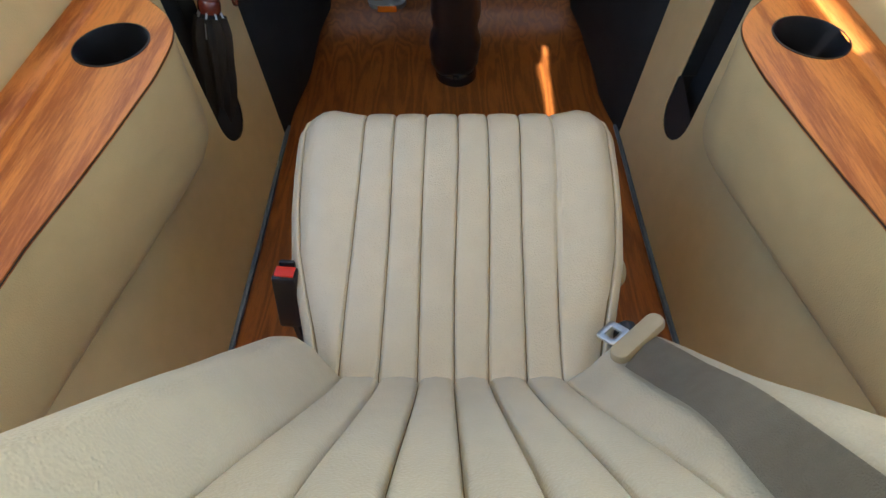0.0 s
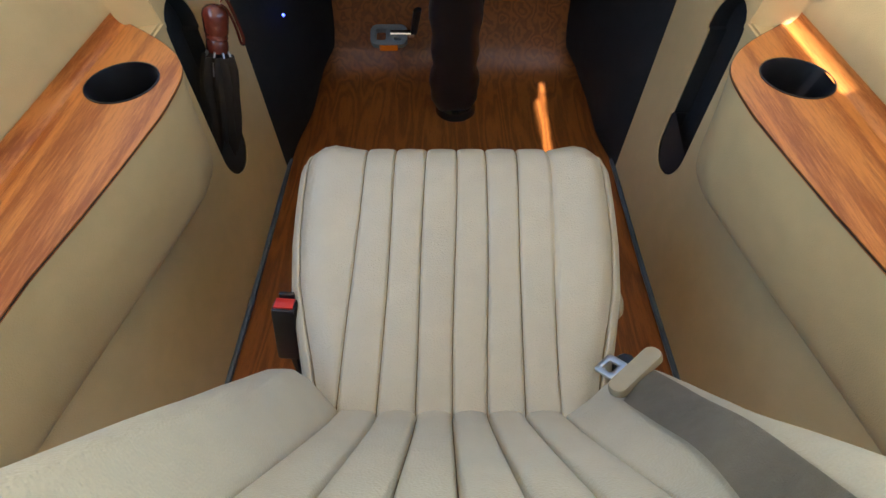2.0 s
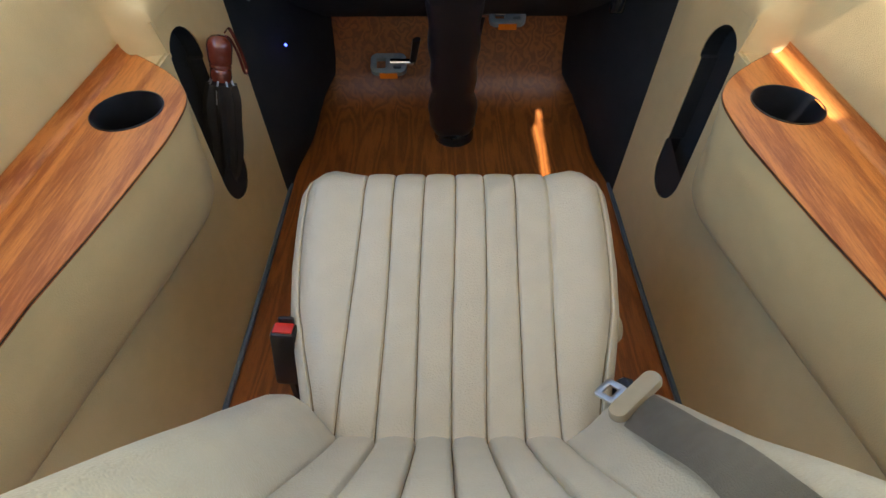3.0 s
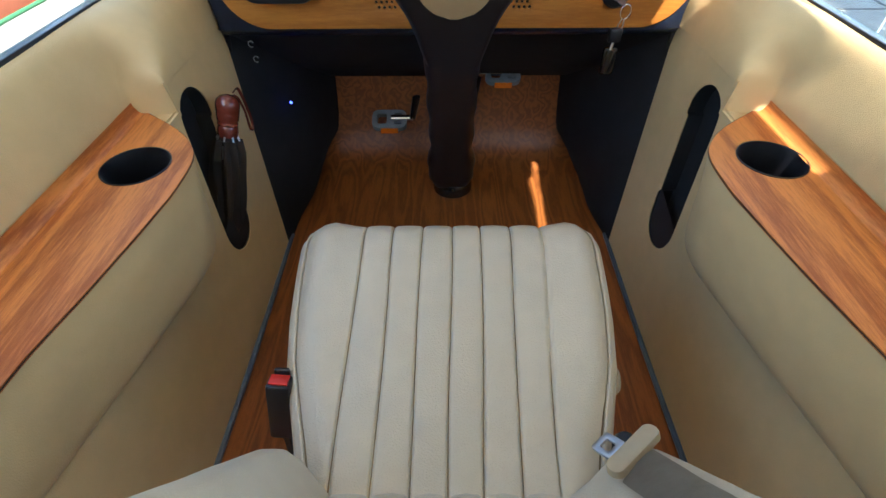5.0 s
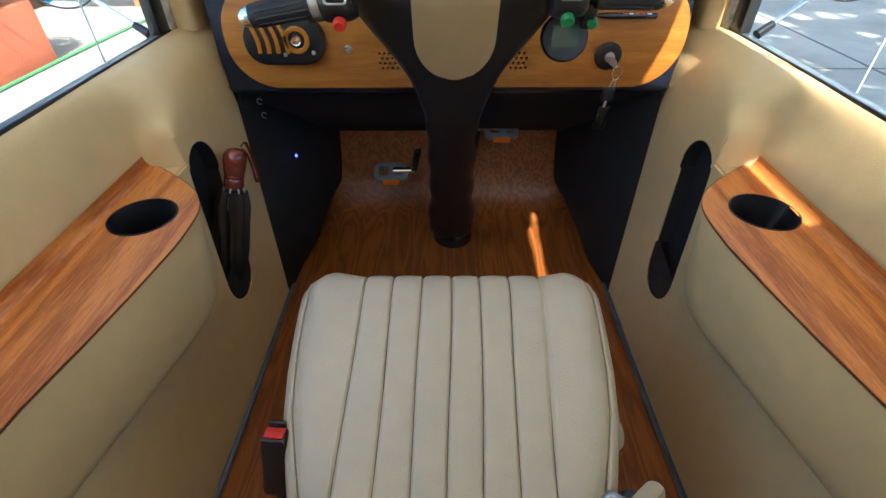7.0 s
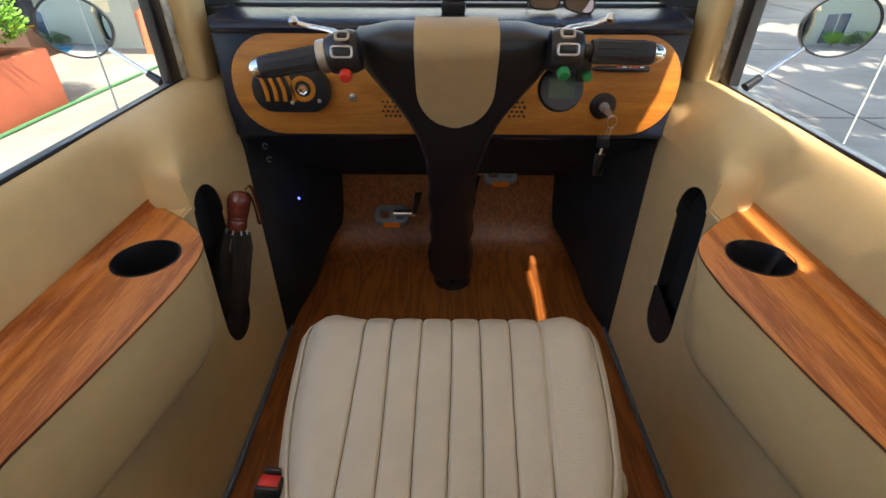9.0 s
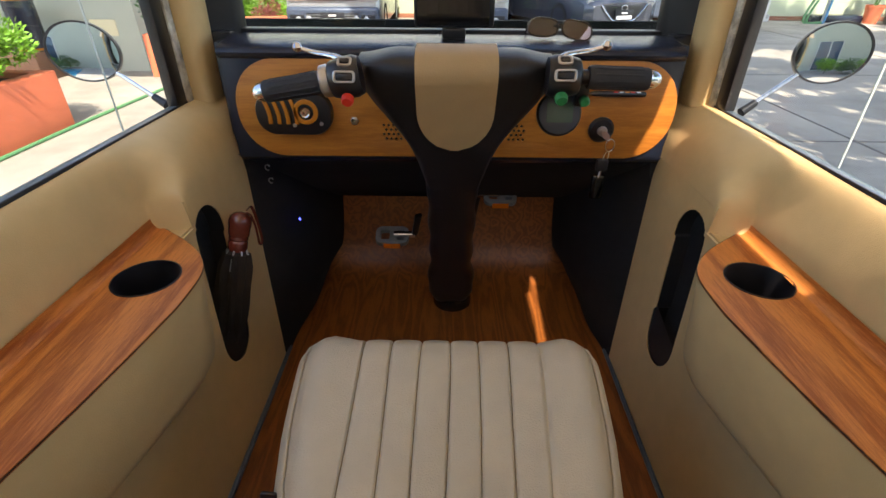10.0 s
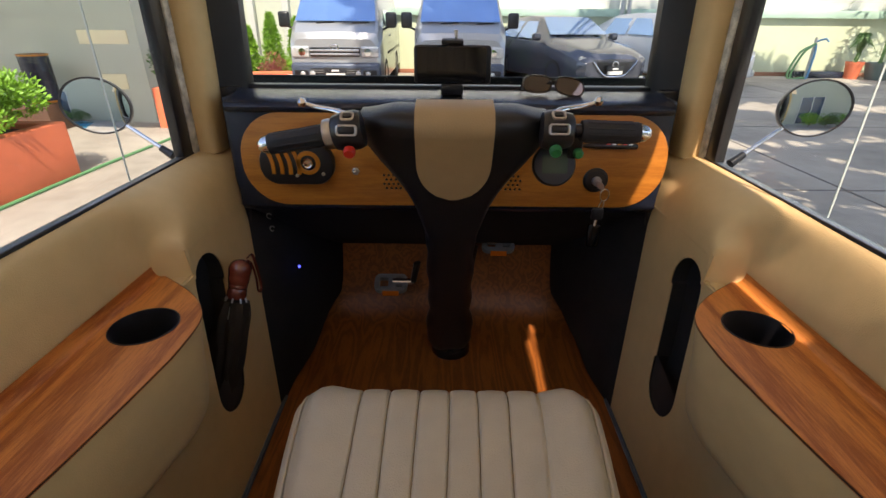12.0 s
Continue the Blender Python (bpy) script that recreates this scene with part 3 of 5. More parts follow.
rows = []
for j in range(61):
    s = j / 60
    row = [back_at(-BACK - 0.005, s, -0.08)] + [back_at(x, s) for x in across(BSEAMS, BACK)] + [back_at(BACK + 0.005, s, -0.08)]
    rows.append(row)
backrest = part("backrest", grid(rows), SEAT, seat, "", angle=75)
for s in BSEAMS:
    part("seam", tube([back_at(s, j / 60, 0.0004) for j in range(4, 60)], 0.0009, 5), STITCH, backrest)
part("back_shell", box(-0.25, 0.25, -0.02, 0.02, 0.30, 0.92, 0.015, 2, Matrix.Translation((0, 0.02, 0.0)) @ Matrix.Translation((0, 0.17, 0.3)) @ Matrix.Rotation(radians(28), 4, "X") @ Matrix.Translation((0, -0.03, -0.3))), BLACK, seat)
knob = part("recline_knob", lathe([(0.0, 0), (0.018, 0.0), (0.022, 0.005), (0.022, 0.018), (0.018, 0.022), (0, 0.022)], 20, Matrix.Translation((0.226, 0.430, 0.285)) @ Matrix.Rotation(radians(90), 4, "Y")), BEIGE, seat, "beige plastic knob")
part("hinge_cover", box(0.205, 0.232, 0.24, 0.33, 0.24, 0.34, 0.012), PLASTIC, seat, "black plastic hinge cover")

# buckle stalk beside the cushion
b = thing("belt_buckle", (-0.245, 0.36, 0.0), "black seat-belt buckle with a red release button, beside the cushion", "buckle")
turn = Matrix.Translation((-0.244, 0.378, 0.27)) @ Matrix.Rotation(radians(-14), 4, "X") @ Matrix.Rotation(radians(6), 4, "Y")
part("housing", box(-0.018, 0.016, -0.014, 0.014, -0.03, 0.075, 0.006, 2, turn), PLASTIC, b)
part("release_button", box(-0.014, 0.012, -0.009, 0.0095, 0.074, 0.077, 0.001, 2, turn), RED, b, "red plastic button")
part("socket", box(-0.012, 0.010, 0.0118, 0.019, 0.06, 0.082, 0.003, 2, turn), PLASTIC, b)
part("stalk", tube(spline([(-0.244, 0.385, 0.25), (-0.235, 0.36, 0.15), (-0.215, 0.34, 0.0)], 8), 0.014, 8), PLASTIC, b)

# belt webbing laid over the bolster, with its tongue
belt = thing("seat_belt", back_at(0.20, 0.14, 0.01), "taupe seat-belt webbing with a beige tongue, lying over the seat bolster", "seat belt")
A = Vector((0.190, 0.228))
way = spline([(0.190, 0.228, 0), (0.186, 0.31, 0), (0.180, 0.39, 0), (0.158, 0.48, 0), (0.128, 0.60, 0), (0.10, 0.72, 0)], 36)
rows = []
for j in range(37):
    u = j / 36
    c = way[j]
    rows.append([back_at(c.x - 0.004 + 0.0205 * w, c.y - 0.010 * w, 0.0065 + 0.003 * smooth(0.25, 0.6, u) + 0.0012 * math.sin(9 * u + w)) for w in np.linspace(-1, 1, 9)])
web = grid(rows)
bmesh.ops.solidify(web, geom=web.faces[:], thickness=0.0016)
part("webbing", web, WEB, belt)
c, e1, e2 = back_at(A.x - 0.004, A.y - 0.006, 0.014), rows[0][0], rows[0][-1]
ax = (e1 - e2).normalized()
nn = Vector((0.0, 0.5, 0.85))
nn = (nn - ax * nn.dot(ax)).normalized()
along = nn.cross(ax)
frame_m = Matrix((( ax.x, along.x, nn.x, c.x), (ax.y, along.y, nn.y, c.y), (ax.z, along.z, nn.z, c.z), (0, 0, 0, 1)))
part("tongue", plate(rounded(-0.038, 0.038, -0.012, 0.009, 0.010), 0.010, frame_m @ Matrix.Translation((0, 0, -0.004)), 0.004), BEIGE, belt, "beige plastic tongue")
part("latch_plate", plate(rounded(-0.002, 0.026, -0.036, -0.010, 0.005), 0.003, frame_m, 0.001, holes=[rounded(0.006, 0.019, -0.029, -0.018, 0.002)]), STEEL, belt, "bright steel latch plate")

# ---- steering column, pedals ----
col = thing("steering_column", (0, 1.17, 0.0), "dark vinyl-covered steering column rising from the floor", "steering column")
rows = []
for t in np.linspace(0, 1, 22):
    c = Vector((0.010, 1.295, 0.012)).lerp(Vector((0.006, 1.010, 0.57)), t)
    w = 0.062 + 0.006 * smooth(0.0, 0.12, t) - 0.011 * smooth(0.2, 0.4, t) + 0.003 * math.sin(30 * t) * smooth(0.1, 0.2, t)
    w = w * (0.78 + 0.22 * smooth(0.0, 0.09, t))
    dpt = 0.045
    rows.append([(c.x + w * math.copysign(abs(math.cos(a)) ** 0.7, math.cos(a)), c.y + dpt * math.copysign(abs(math.sin(a)) ** 0.7, math.sin(a)) - 0.0, c.z) for a in (2 * math.pi * q / 24 for q in range(24))])
part("sleeve", grid(rows, True, True), BLACK, col, "creased black vinyl sleeve")
part("foot_cap", lathe([(0.0, 0.055), (0.034, 0.053), (0.053, 0.040), (0.060, 0.018), (0.061, -0.002), (0.0, -0.002)], 24, Matrix.Translation((0.015, 1.29, 0.0))), GLOSS, col, "shiny black rounded foot")


def pedal(x, y, z, k):
    t = thing("pedal", (x, y, z), "grey bicycle pedal with amber reflectors on a dark crank", "pedal", "pedals on the column")
    part("body", plate(rounded(-0.052, 0.052, -0.032, 0.032, 0.02), 0.018, Matrix.Translation((x, y, z)) @ Matrix.Rotation(radians(28), 4, "X"), 0.003, holes=[rounded(-0.036, -0.008, -0.016, 0.016, 0.006), rounded(0.014, 0.036, -0.018, -0.010, 0.003), rounded(0.014, 0.036, 0.010, 0.018, 0.003)]), GREY, t)
    part("spindle", tube([(x - 0.005 * k, y, z + 0.012), (x - 0.072 * k, y, z + 0.012)], 0.011, 10), CHROME, t, "bright metal spindle")
    part("reflector", box(x - 0.026, x + 0.026, y - 0.036, y - 0.030, z - 0.020, z - 0.002, 0.002), AMBER, t, "amber reflector")
    part("crank", tube([(x - 0.070 * k, y, z + 0.012), (x - 0.085 * k, y + 0.02 * k, z + 0.09 * -k if k > 0 else z + 0.09)], [0.012, 0.014], 8, 0.6), PLASTIC, t)


pedal(-0.176, 1.37, 0.186, -1)
pedal(0.165, 1.45, 0.290, 1)

# ---- handlebar ----
hb = thing("handlebar", (0, 0.95, 0.60), "scooter handlebar with a black vinyl shield and a beige stripe", "handlebar")


def shield_half(z):
    return float(np.interp(z, (0.52, 0.56, 0.60, 0.64, 0.68, 0.71, 0.74, 0.765, 0.795, 0.82), (0.058, 0.068, 0.078, 0.094, 0.122, 0.146, 0.168, 0.178, 0.177, 0.168)))


def shield_y(x, z):
    """Face of the shield towards the seat."""
    return 0.862 + 0.50 * max(0.0, 0.775 - z) + 4.0 * max(0.0, z - 0.77) ** 2 + 0.03 * (abs(x) / 0.16) ** 2.5


rows = []
for z in (0.52, 0.545, 0.57, 0.60, 0.63, 0.66, 0.69, 0.72, 0.75, 0.775, 0.793):
    w = shield_half(z)
    rows.append([(x + 0.008, shield_y(x, z) + 0.030 * max(0, abs(x) / w - 0.88) / 0.12, z) for x in np.linspace(-w, w, 29)])
for yy, zz in ((0.875, 0.806), (0.90, 0.814), (0.935, 0.818), (0.962, 0.812), (0.975, 0.785), (0.99, 0.70), (1.02, 0.60)):
    w = shield_half(zz) if zz > 0.77 else shield_half(zz) * 0.85
    rows.append([(x + 0.008, yy + 0.020 * (abs(x) / 0.16) ** 2, zz - 0.012 * smooth(0.10, 0.17, abs(x)) * (zz > 0.77)) for x in np.linspace(-w, w, 29)])
shield = part("shield", grid(rows), BLACK, hb, "padded black vinyl shield", angle=70)
m_ = shield.modifiers.new("round", "SUBSURF")
m_.levels = m_.render_levels = 1
rows = []
for z in list(np.linspace(0.632, 0.793, 18)):
    w = 0.069 * math.sqrt(max(0.0, 1 - max(0.0, (0.712 - z) / 0.0805) ** 2)) if z < 0.712 else 0.069
    w = max(w, 0.006)
    rows.append([(x + 0.008, shield_y(x, z) - 0.0045, z) for x in np.linspace(-w, w, 13)])
for yy, zz in ((0.874, 0.8105), (0.90, 0.8185), (0.935, 0.8225), (0.960, 0.818)):
    rows.append([(x + 0.008, yy, zz) for x in np.linspace(-0.069, 0.069, 13)])
part("stripe", grid(rows), leather("tan_vinyl", (0.43, 0.29, 0.145), 0.5, 0.25, 420), hb, "beige vinyl stripe with a rounded end", angle=70)


def bar_end(k, outer, inner):
    """Grip, cap, switch block and lever of one side."""
    o, i = Vector(outer), Vector(inner)
    d = (i - o).normalized()
    g = [(0.0, 0.0165), (0.004, 0.0182), (0.03, 0.0174), (0.055, 0.0174), (0.075, 0.0180), (0.095, 0.0188), (0.098, 0.018)]
    grip = part("grip", tube([o + d * a for a, r in g], [r for a, r in g], 18), RUBBER, hb, "ribbed black rubber grip")
    for q in range(10):
        ang = 2 * math.pi * q / 10
        up = d.orthogonal().normalized()
        sd = d.cross(up)
        off = (math.cos(ang) * up + math.sin(ang) * sd)
        part("rib", tube([o + d * 0.012 + off * 0.0172, o + d * 0.055 + off * 0.0169, o + d * 0.090 + off * 0.0178], 0.0020, 5), RUBBER, grip)
    part("end_cap", tube([o - d * 0.020, o - d * 0.018, o - d * 0.011, o - d * 0.002, o + d * 0.001], [0.0035, 0.0085, 0.014, 0.0162, 0.0162], 18), CHROME, hb, "bright metal end cap")
    part("bar", tube([o + d * 0.09, o + d * 0.15], 0.012, 12), PLASTIC, hb)
    if k < 0:
        part("collar", tube([o + d * 0.097, o + d * 0.099, o + d * 0.110, o + d * 0.113], [0.021, 0.0255, 0.0262, 0.024], 20), STEEL, hb, "brushed metal collar")
    sw = part("switch_block", tube([o + d * 0.112, o + d * 0.116, o + d * 0.132, o + d * 0.155, o + d * 0.165], [0.024, 0.029, 0.033, 0.034, 0.030], 16), PLASTIC, hb, "black switch housing")
    c = o + d * 0.136
    for tilt, wx in ((58, 0.012), (14, 0.018)):
        at = Matrix.Translation(c + Vector((k * -0.006, -0.033 * math.cos(radians(tilt)), 0.033 * math.sin(radians(tilt))))) @ Matrix.Rotation(radians(90 - tilt), 4, "X")
        part("switch_frame", plate(rounded(-wx, wx, -0.0095, 0.0095, 0.006), 0.004, at @ Matrix.Translation((0, 0, -0.001)), 0.001, holes=[rounded(-wx + 0.004, wx - 0.004, -0.006, 0.006, 0.003)]), STEEL, sw, "silver frame")
        part("rocker", plate(rounded(-wx + 0.005, wx - 0.005, -0.005, 0.005, 0.003), 0.004, at, 0.001), PLASTIC, sw)
    at = c + Vector((k * -0.008, -0.026, -0.027))
    part("push_button", lathe([(0.0, 0.0), (0.0105, 0), (0.0105, 0.008), (0.008, 0.012), (0, 0.012)], 16, Matrix.Translation(at) @ Matrix.Rotation(radians(112), 4, "X")), RED if k < 0 else GREEN, sw, "red push button" if k < 0 else "green push button")
    # lever in front of the grip
    pts = spline([i + Vector((k * -0.02, 0.055, 0.012)), i + Vector((k * 0.02, 0.085, 0.022)), i + Vector((k * 0.06, 0.10, 0.026)), i + Vector((k * 0.088, 0.10, 0.034))], 16)
    lv = part("brake_lever", tube(pts, [0.0056] * 6 + [0.0046] * 8 + [0.0042] * 3, 10, 0.6), CHROME, hb, "polished brake lever")
    part("lever_ball", lathe([(0.001, -0.009), (0.006, -0.0065), (0.009, 0), (0.006, 0.0065), (0.001, 0.009)], 14, Matrix.Translation(pts[-1])), CHROME, lv)
    return c


bar_end(-1, (-0.312, 0.860, 0.756), (-0.190, 0.866, 0.776))
cr = bar_end(1, (0.322, 0.860, 0.781), (0.190, 0.866, 0.783))
# second green button on a bracket, and the round display below the bar
part("bracket", box(0.213, 0.237, 0.885, 0.90, 0.728, 0.775, 0.004), PLASTIC, hb)
part("push_button", lathe([(0.0, 0), (0.009, 0), (0.009, 0.008), (0.006, 0.011), (0, 0.011)], 16, Matrix.Translation((0.228, 0.882, 0.741)) @ Matrix.Rotation(radians(100), 4, "X")), GREEN, hb, "green push button")
disp = part("display", lathe([(0.0, -0.022), (0.036, -0.022), (0.041, -0.012), (0.041, -0.002), (0.038, 0.002), (0.0, 0.002)], 32, Matrix.Translation((0.199, 0.925, 0.707)) @ Matrix.Rotation(radians(72), 4, "X")), PLASTIC, hb, "round black display housing")
part("screen", plate(rounded(-0.024, 0.024, -0.017, 0.018, 0.003), 0.0015, Matrix.Translation((0.199, 0.925, 0.707)) @ Matrix.Rotation(radians(72), 4, "X") @ Matrix.Translation((0, 0, 0.0022))), LCD, disp, "dull green-grey screen, switched off")

# ---- dashboard things ----
FACE = 1.128
panel = thing("dash_panel", (0, FACE, 0.55), "maple-veneer dashboard panel with rounded ends", "panel")
outl = rounded(-0.478, 0.502, 0.548, 0.764, 0.100, 14)
holes = [ring(sx * (0.124 + q * 0.011) + 0.006 + (r % 2) * 0.0055, 0.622 - r * 0.0105, 0.0034, n=10) for sx in (-1, 1) for r in range(4) for q in range(0, 4)]
part("board", plate(outl, 0.006, facing(0, FACE - 0.0005, 0), 0.0015, holes=holes), BIRCH, panel)
part("backing", plate(rounded(-0.2, 0.2, 0.57, 0.64, 0.01), 0.001, facing(0, FACE - 0.0002, 0)), BLACK, panel, "black cloth behind the drilled holes")
FRONT = FACE - 0.0068

# horn and light cluster: rounded black box with ochre bars and a ringed button
cl = thing("switch_cluster", (-0.345, FRONT, 0.62), "black switch cluster with ochre bars and a chrome button", "switch panel")
body = rounded(-0.431, -0.262, 0.604, 0.700, 0.044, 10)
part("body", plate(body, 0.022, facing(0, FRONT, 0), 0.006), PLASTIC, cl)
for q in range(4):
    x = -0.414 + q * 0.0195
    part("bar", plate([(x + 0.010 * u + 0.005 * math.sin(3 * u) + dx, 0.688 - 0.058 * u) for dx, us in ((0, (0, .25, .5, .75, 1)), (0.009, (1, .75, .5, .25, 0))) for u in us], 0.003, facing(0, FRONT - 0.0222, 0), 0.001), YELLOW, cl, "ochre bar")
part("ring", plate(ring(-0.318, 0.657, 0.0275), 0.003, facing(0, FRONT - 0.0222, 0), 0.001, holes=[ring(-0.318, 0.657, 0.0175)]), YELLOW, cl, "ochre ring")
part("push_button", lathe([(0, 0), (0.0115, 0), (0.0115, 0.006), (0.010, 0.009), (0.008, 0.0075), (0, 0.008)], 24, facing(-0.318, FRONT - 0.0222, 0.657)), CHROME, cl, "chrome push button")
for x, z in ((-0.346, 0.627), (-0.286, 0.631)):
    part("screw", lathe([(0, 0), (0.0045, 0), (0.004, 0.003), (0, 0.004)], 12, facing(x, FRONT - 0.0222, z)), STEEL, cl, "small steel screw")

sw = thing("toggle_switch", (-0.216, FRONT, 0.63), "small steel toggle switch in the veneer panel", "switch")
part("nut", lathe([(0, 0), (0.0095, 0), (0.0095, 0.003), (0.007, 0.005), (0, 0.005)], 6, facing(-0.216, FRONT, 0.632)), STEEL, sw)
part("stem", tube([(-0.216, FRONT - 0.004, 0.632), (-0.216, FRONT - 0.020, 0.638)], [0.003, 0.004], 10), CHROME, sw)

ks = thing("ignition_lock", (0.342, FRONT, 0.60), "black ignition lock with a hanging key ring", "ignition lock")
kx, kz = 0.343, 0.617
part("rosette", lathe([(0, 0), (0.029, 0), (0.029, 0.004), (0.024, 0.009), (0.012, 0.010), (0, 0.010)], 28, facing(kx, FRONT, kz)), PLASTIC, ks)
part("barrel", lathe([(0, 0.009), (0.011, 0.009), (0.011, 0.016), (0.009, 0.018), (0, 0.018)], 20, facing(kx, FRONT, kz)), STEEL, ks, "steel barrel")
part("key", plate(rounded(-0.010, 0.010, -0.002, 0.026, 0.006), 0.002, Matrix.Translation((kx, FRONT - 0.046, kz - 0.008)) @ Matrix.Rotation(radians(25), 4, "Y") @ Matrix.Rotation(radians(20), 4, "X")), STEEL, ks)
ringpts = [(kx + 0.012 + 0.010 * math.cos(a), FRONT - 0.045, kz - 0.022 + 0.014 * math.sin(a)) for a in np.linspace(0, 2 * math.pi, 20)]
part("key_ring", tube(ringpts, 0.0013, 6, caps=False), CHROME, ks, "chrome split ring")
for dx in (-0.004, 0.006):
    part("chain", tube(spline([(kx + 0.010 + dx * 0.4, FRONT - 0.045, kz - 0.035), (kx + 0.006 + dx, FRONT - 0.046, kz - 0.05), (kx + 0.006, FRONT - 0.046, kz - 0.064)], 8), 0.0016, 6), CHROME, ks)
part("fob", box(kx - 0.013, kx + 0.015, FRONT - 0.054, FRONT - 0.040, kz - 0.082, kz - 0.052, 0.006), PLASTIC, ks, "black fob")
part("tag", box(kx - 0.016, kx + 0.014, FRONT - 0.051, FRONT - 0.043, kz - 0.150, kz - 0.092, 0.006), GLOSS, ks, "gloss black leather tag")
part("clip", tube([(kx, FRONT - 0.047, kz - 0.080), (kx - 0.002, FRONT - 0.047, kz - 0.096)], 0.004, 8), CHROME, ks, "chrome clip")

pen = thing("pen", (0.355, FRONT - 0.012, 0.70), "black pen with bright bands, clipped to the veneer panel", "pen")
a, b_ = Vector((0.300, FRONT - 0.014, 0.7000)), Vector((0.424, FRONT - 0.010, 0.6980))
part("barrel", tube([a.lerp(b_, u) for u in (0, 0.1, 0.3, 0.6, 0.98, 1)], [0.003, 0.0056, 0.0064, 0.0064, 0.0062, 0.004], 10), PLASTIC, pen)
for u, mat in ((0.42, RED), (0.52, STEEL), (0.62, YELLOW), (0.72, RED), (0.82, STEEL)):
    part("band", tube([a.lerp(b_, u) + Vector((0, -0.0030, 0.0042)), a.lerp(b_, u + 0.07) + Vector((0, -0.0030, 0.0042))], 0.0020, 8), mat, pen, "bright band")
part("holder", box(0.33, 0.345, FRONT - 0.010, FRONT + 0.001, 0.692, 0.696, 0.001), PLASTIC, pen)

# phone in a holder on the dashboard ledge
ph = thing("phone_holder", (0.006, 1.21, 0.797), "black phone holder standing on the dashboard ledge", "phone holder")
part("foot", box(-0.020, 0.032, 1.185, 1.24, 0.7955, 0.818, 0.004), PLASTIC, ph)
part("stem", tube([(0.006, 1.222, 0.815), (0.006, 1.222, 0.87)], 0.012, 12), PLASTIC, ph)
part("clamp", box(-0.019, 0.030, 1.206, 1.222, 0.812, 0.914, 0.003), PLASTIC, ph)
part("upper_jaw", box(-0.019, 0.030, 1.188, 1.22, 0.902, 0.912, 0.002), PLASTIC, ph)
part("lower_jaw", box(-0.019, 0.030, 1.188, 1.22, 0.810, 0.817, 0.002), PLASTIC, ph)
part("screw_knob", tube([(0.014, 1.212, 0.91), (0.014, 1.212, 0.932)], [0.003, 0.005], 10), STEEL, ph, "steel screw")
fn = thing("phone", (0.006, 1.196, 0.818), "black smartphone held crosswise in the holder, screen dark", "phone")
part("case", plate(rounded(-0.081, 0.094, 0.8175, 0.9015, 0.010), 0.009, facing(0, 1.205, 0), 0.003), PLASTIC, fn)
part("screen", plate(rounded(-0.074, 0.083, 0.822, 0.897, 0.004), 0.0006, facing(0, 1.1958, 0)), GLOSS, fn, "dark glass screen")

# sunglasses
sg = thing("sunglasses", (0.24, 1.22, 0.806), "brown-framed sunglasses lying on the dashboard ledge", "sunglasses")
FR = material("tortoise_frame", (0.035, 0.02, 0.015), 0.2, 0, 0.3, 40, coat=0.4)
for k, cx in ((-1, 0.204), (1, 0.277)):
    m = Matrix.Translation((cx, 1.205 - 0.006 * k, 0.8165 - 0.002 * k)) @ Matrix.Rotation(radians(66), 4, "X") @ Matrix.Rotation(radians(-7), 4, "Z")
    o = [(0.033 * math.copysign(abs(math.cos(a)) ** 0.7, math.cos(a)), 0.0195 * math.copysign(abs(math.sin(a)) ** 0.75, math.sin(a)) - 0.003 * math.cos(a) * k) for a in (2 * math.pi * q / 28 for q in range(28))]
    part("lens", plate([(x * 0.93, y * 0.93) for x, y in o], 0.0015, m), LENS, sg, "brown tinted lens")
    part("rim", tube([m @ Vector((x, y, 0.0008)) for x, y in o + o[:2]], 0.0022, 7, caps=False), FR, sg)
    part("temple", tube(spline([m @ Vector((0.031 * k, 0.008, 0)), m @ Vector((0.030 * k, 0.006, -0.02)), (cx + 0.03 * k, 1.265, 0.801), (cx + 0.012 * k, 1.285, 0.799)], 10), 0.0022, 7), FR, sg)
part("bridge", tube(spline([(0.228, 1.209, 0.821), (0.2405, 1.206, 0.825), (0.252, 1.203, 0.820)], 6), 0.0022, 7), FR, sg)

# umbrella standing in the pocket
um = thing("umbrella", (-0.455, 0.87, 0.20), "folded dark brown umbrella with a wooden handle, in the pocket", "umbrella")
base, tip = Vector((-0.497, 0.862, 0.205)), Vector((-0.446, 0.952, 0.472))
axis = (tip - base).normalized()
rows = []
for u in np.linspace(0, 0.72, 14):
    c = base.lerp(tip, u)
    r = float(np.interp(u, (0, 0.15, 0.45, 0.62, 0.72), (0.022, 0.029, 0.033, 0.032, 0.026)))
    up = axis.orthogonal().normalized()
    sd = axis.cross(up)
    rows.append([c + r * (1 + 0.17 * math.sin(9 * a + 4 * u) + 0.06 * math.sin(4 * a - 9 * u)) * (math.cos(a) * up + math.sin(a) * sd) for a in (2 * math.pi * q / 42 for q in range(42))])
part("cloth", grid(rows, True, True), CLOTH, um, "dark pleated cloth")
for q in range(8):
    ang = 2 * math.pi * q / 8
    up = axis.orthogonal().normalized()
    sd = axis.cross(up)
    off = (math.cos(ang) * up + math.sin(ang) * sd)
    part("rib", tube([base.lerp(tip, 0.60) + off * 0.031, base.lerp(tip, 0.69) + off * 0.027, base.lerp(tip, 0.75) + off * 0.019], 0.0021, 6), STEEL, um, "steel rib end")
h0 = base.lerp(tip, 0.74)
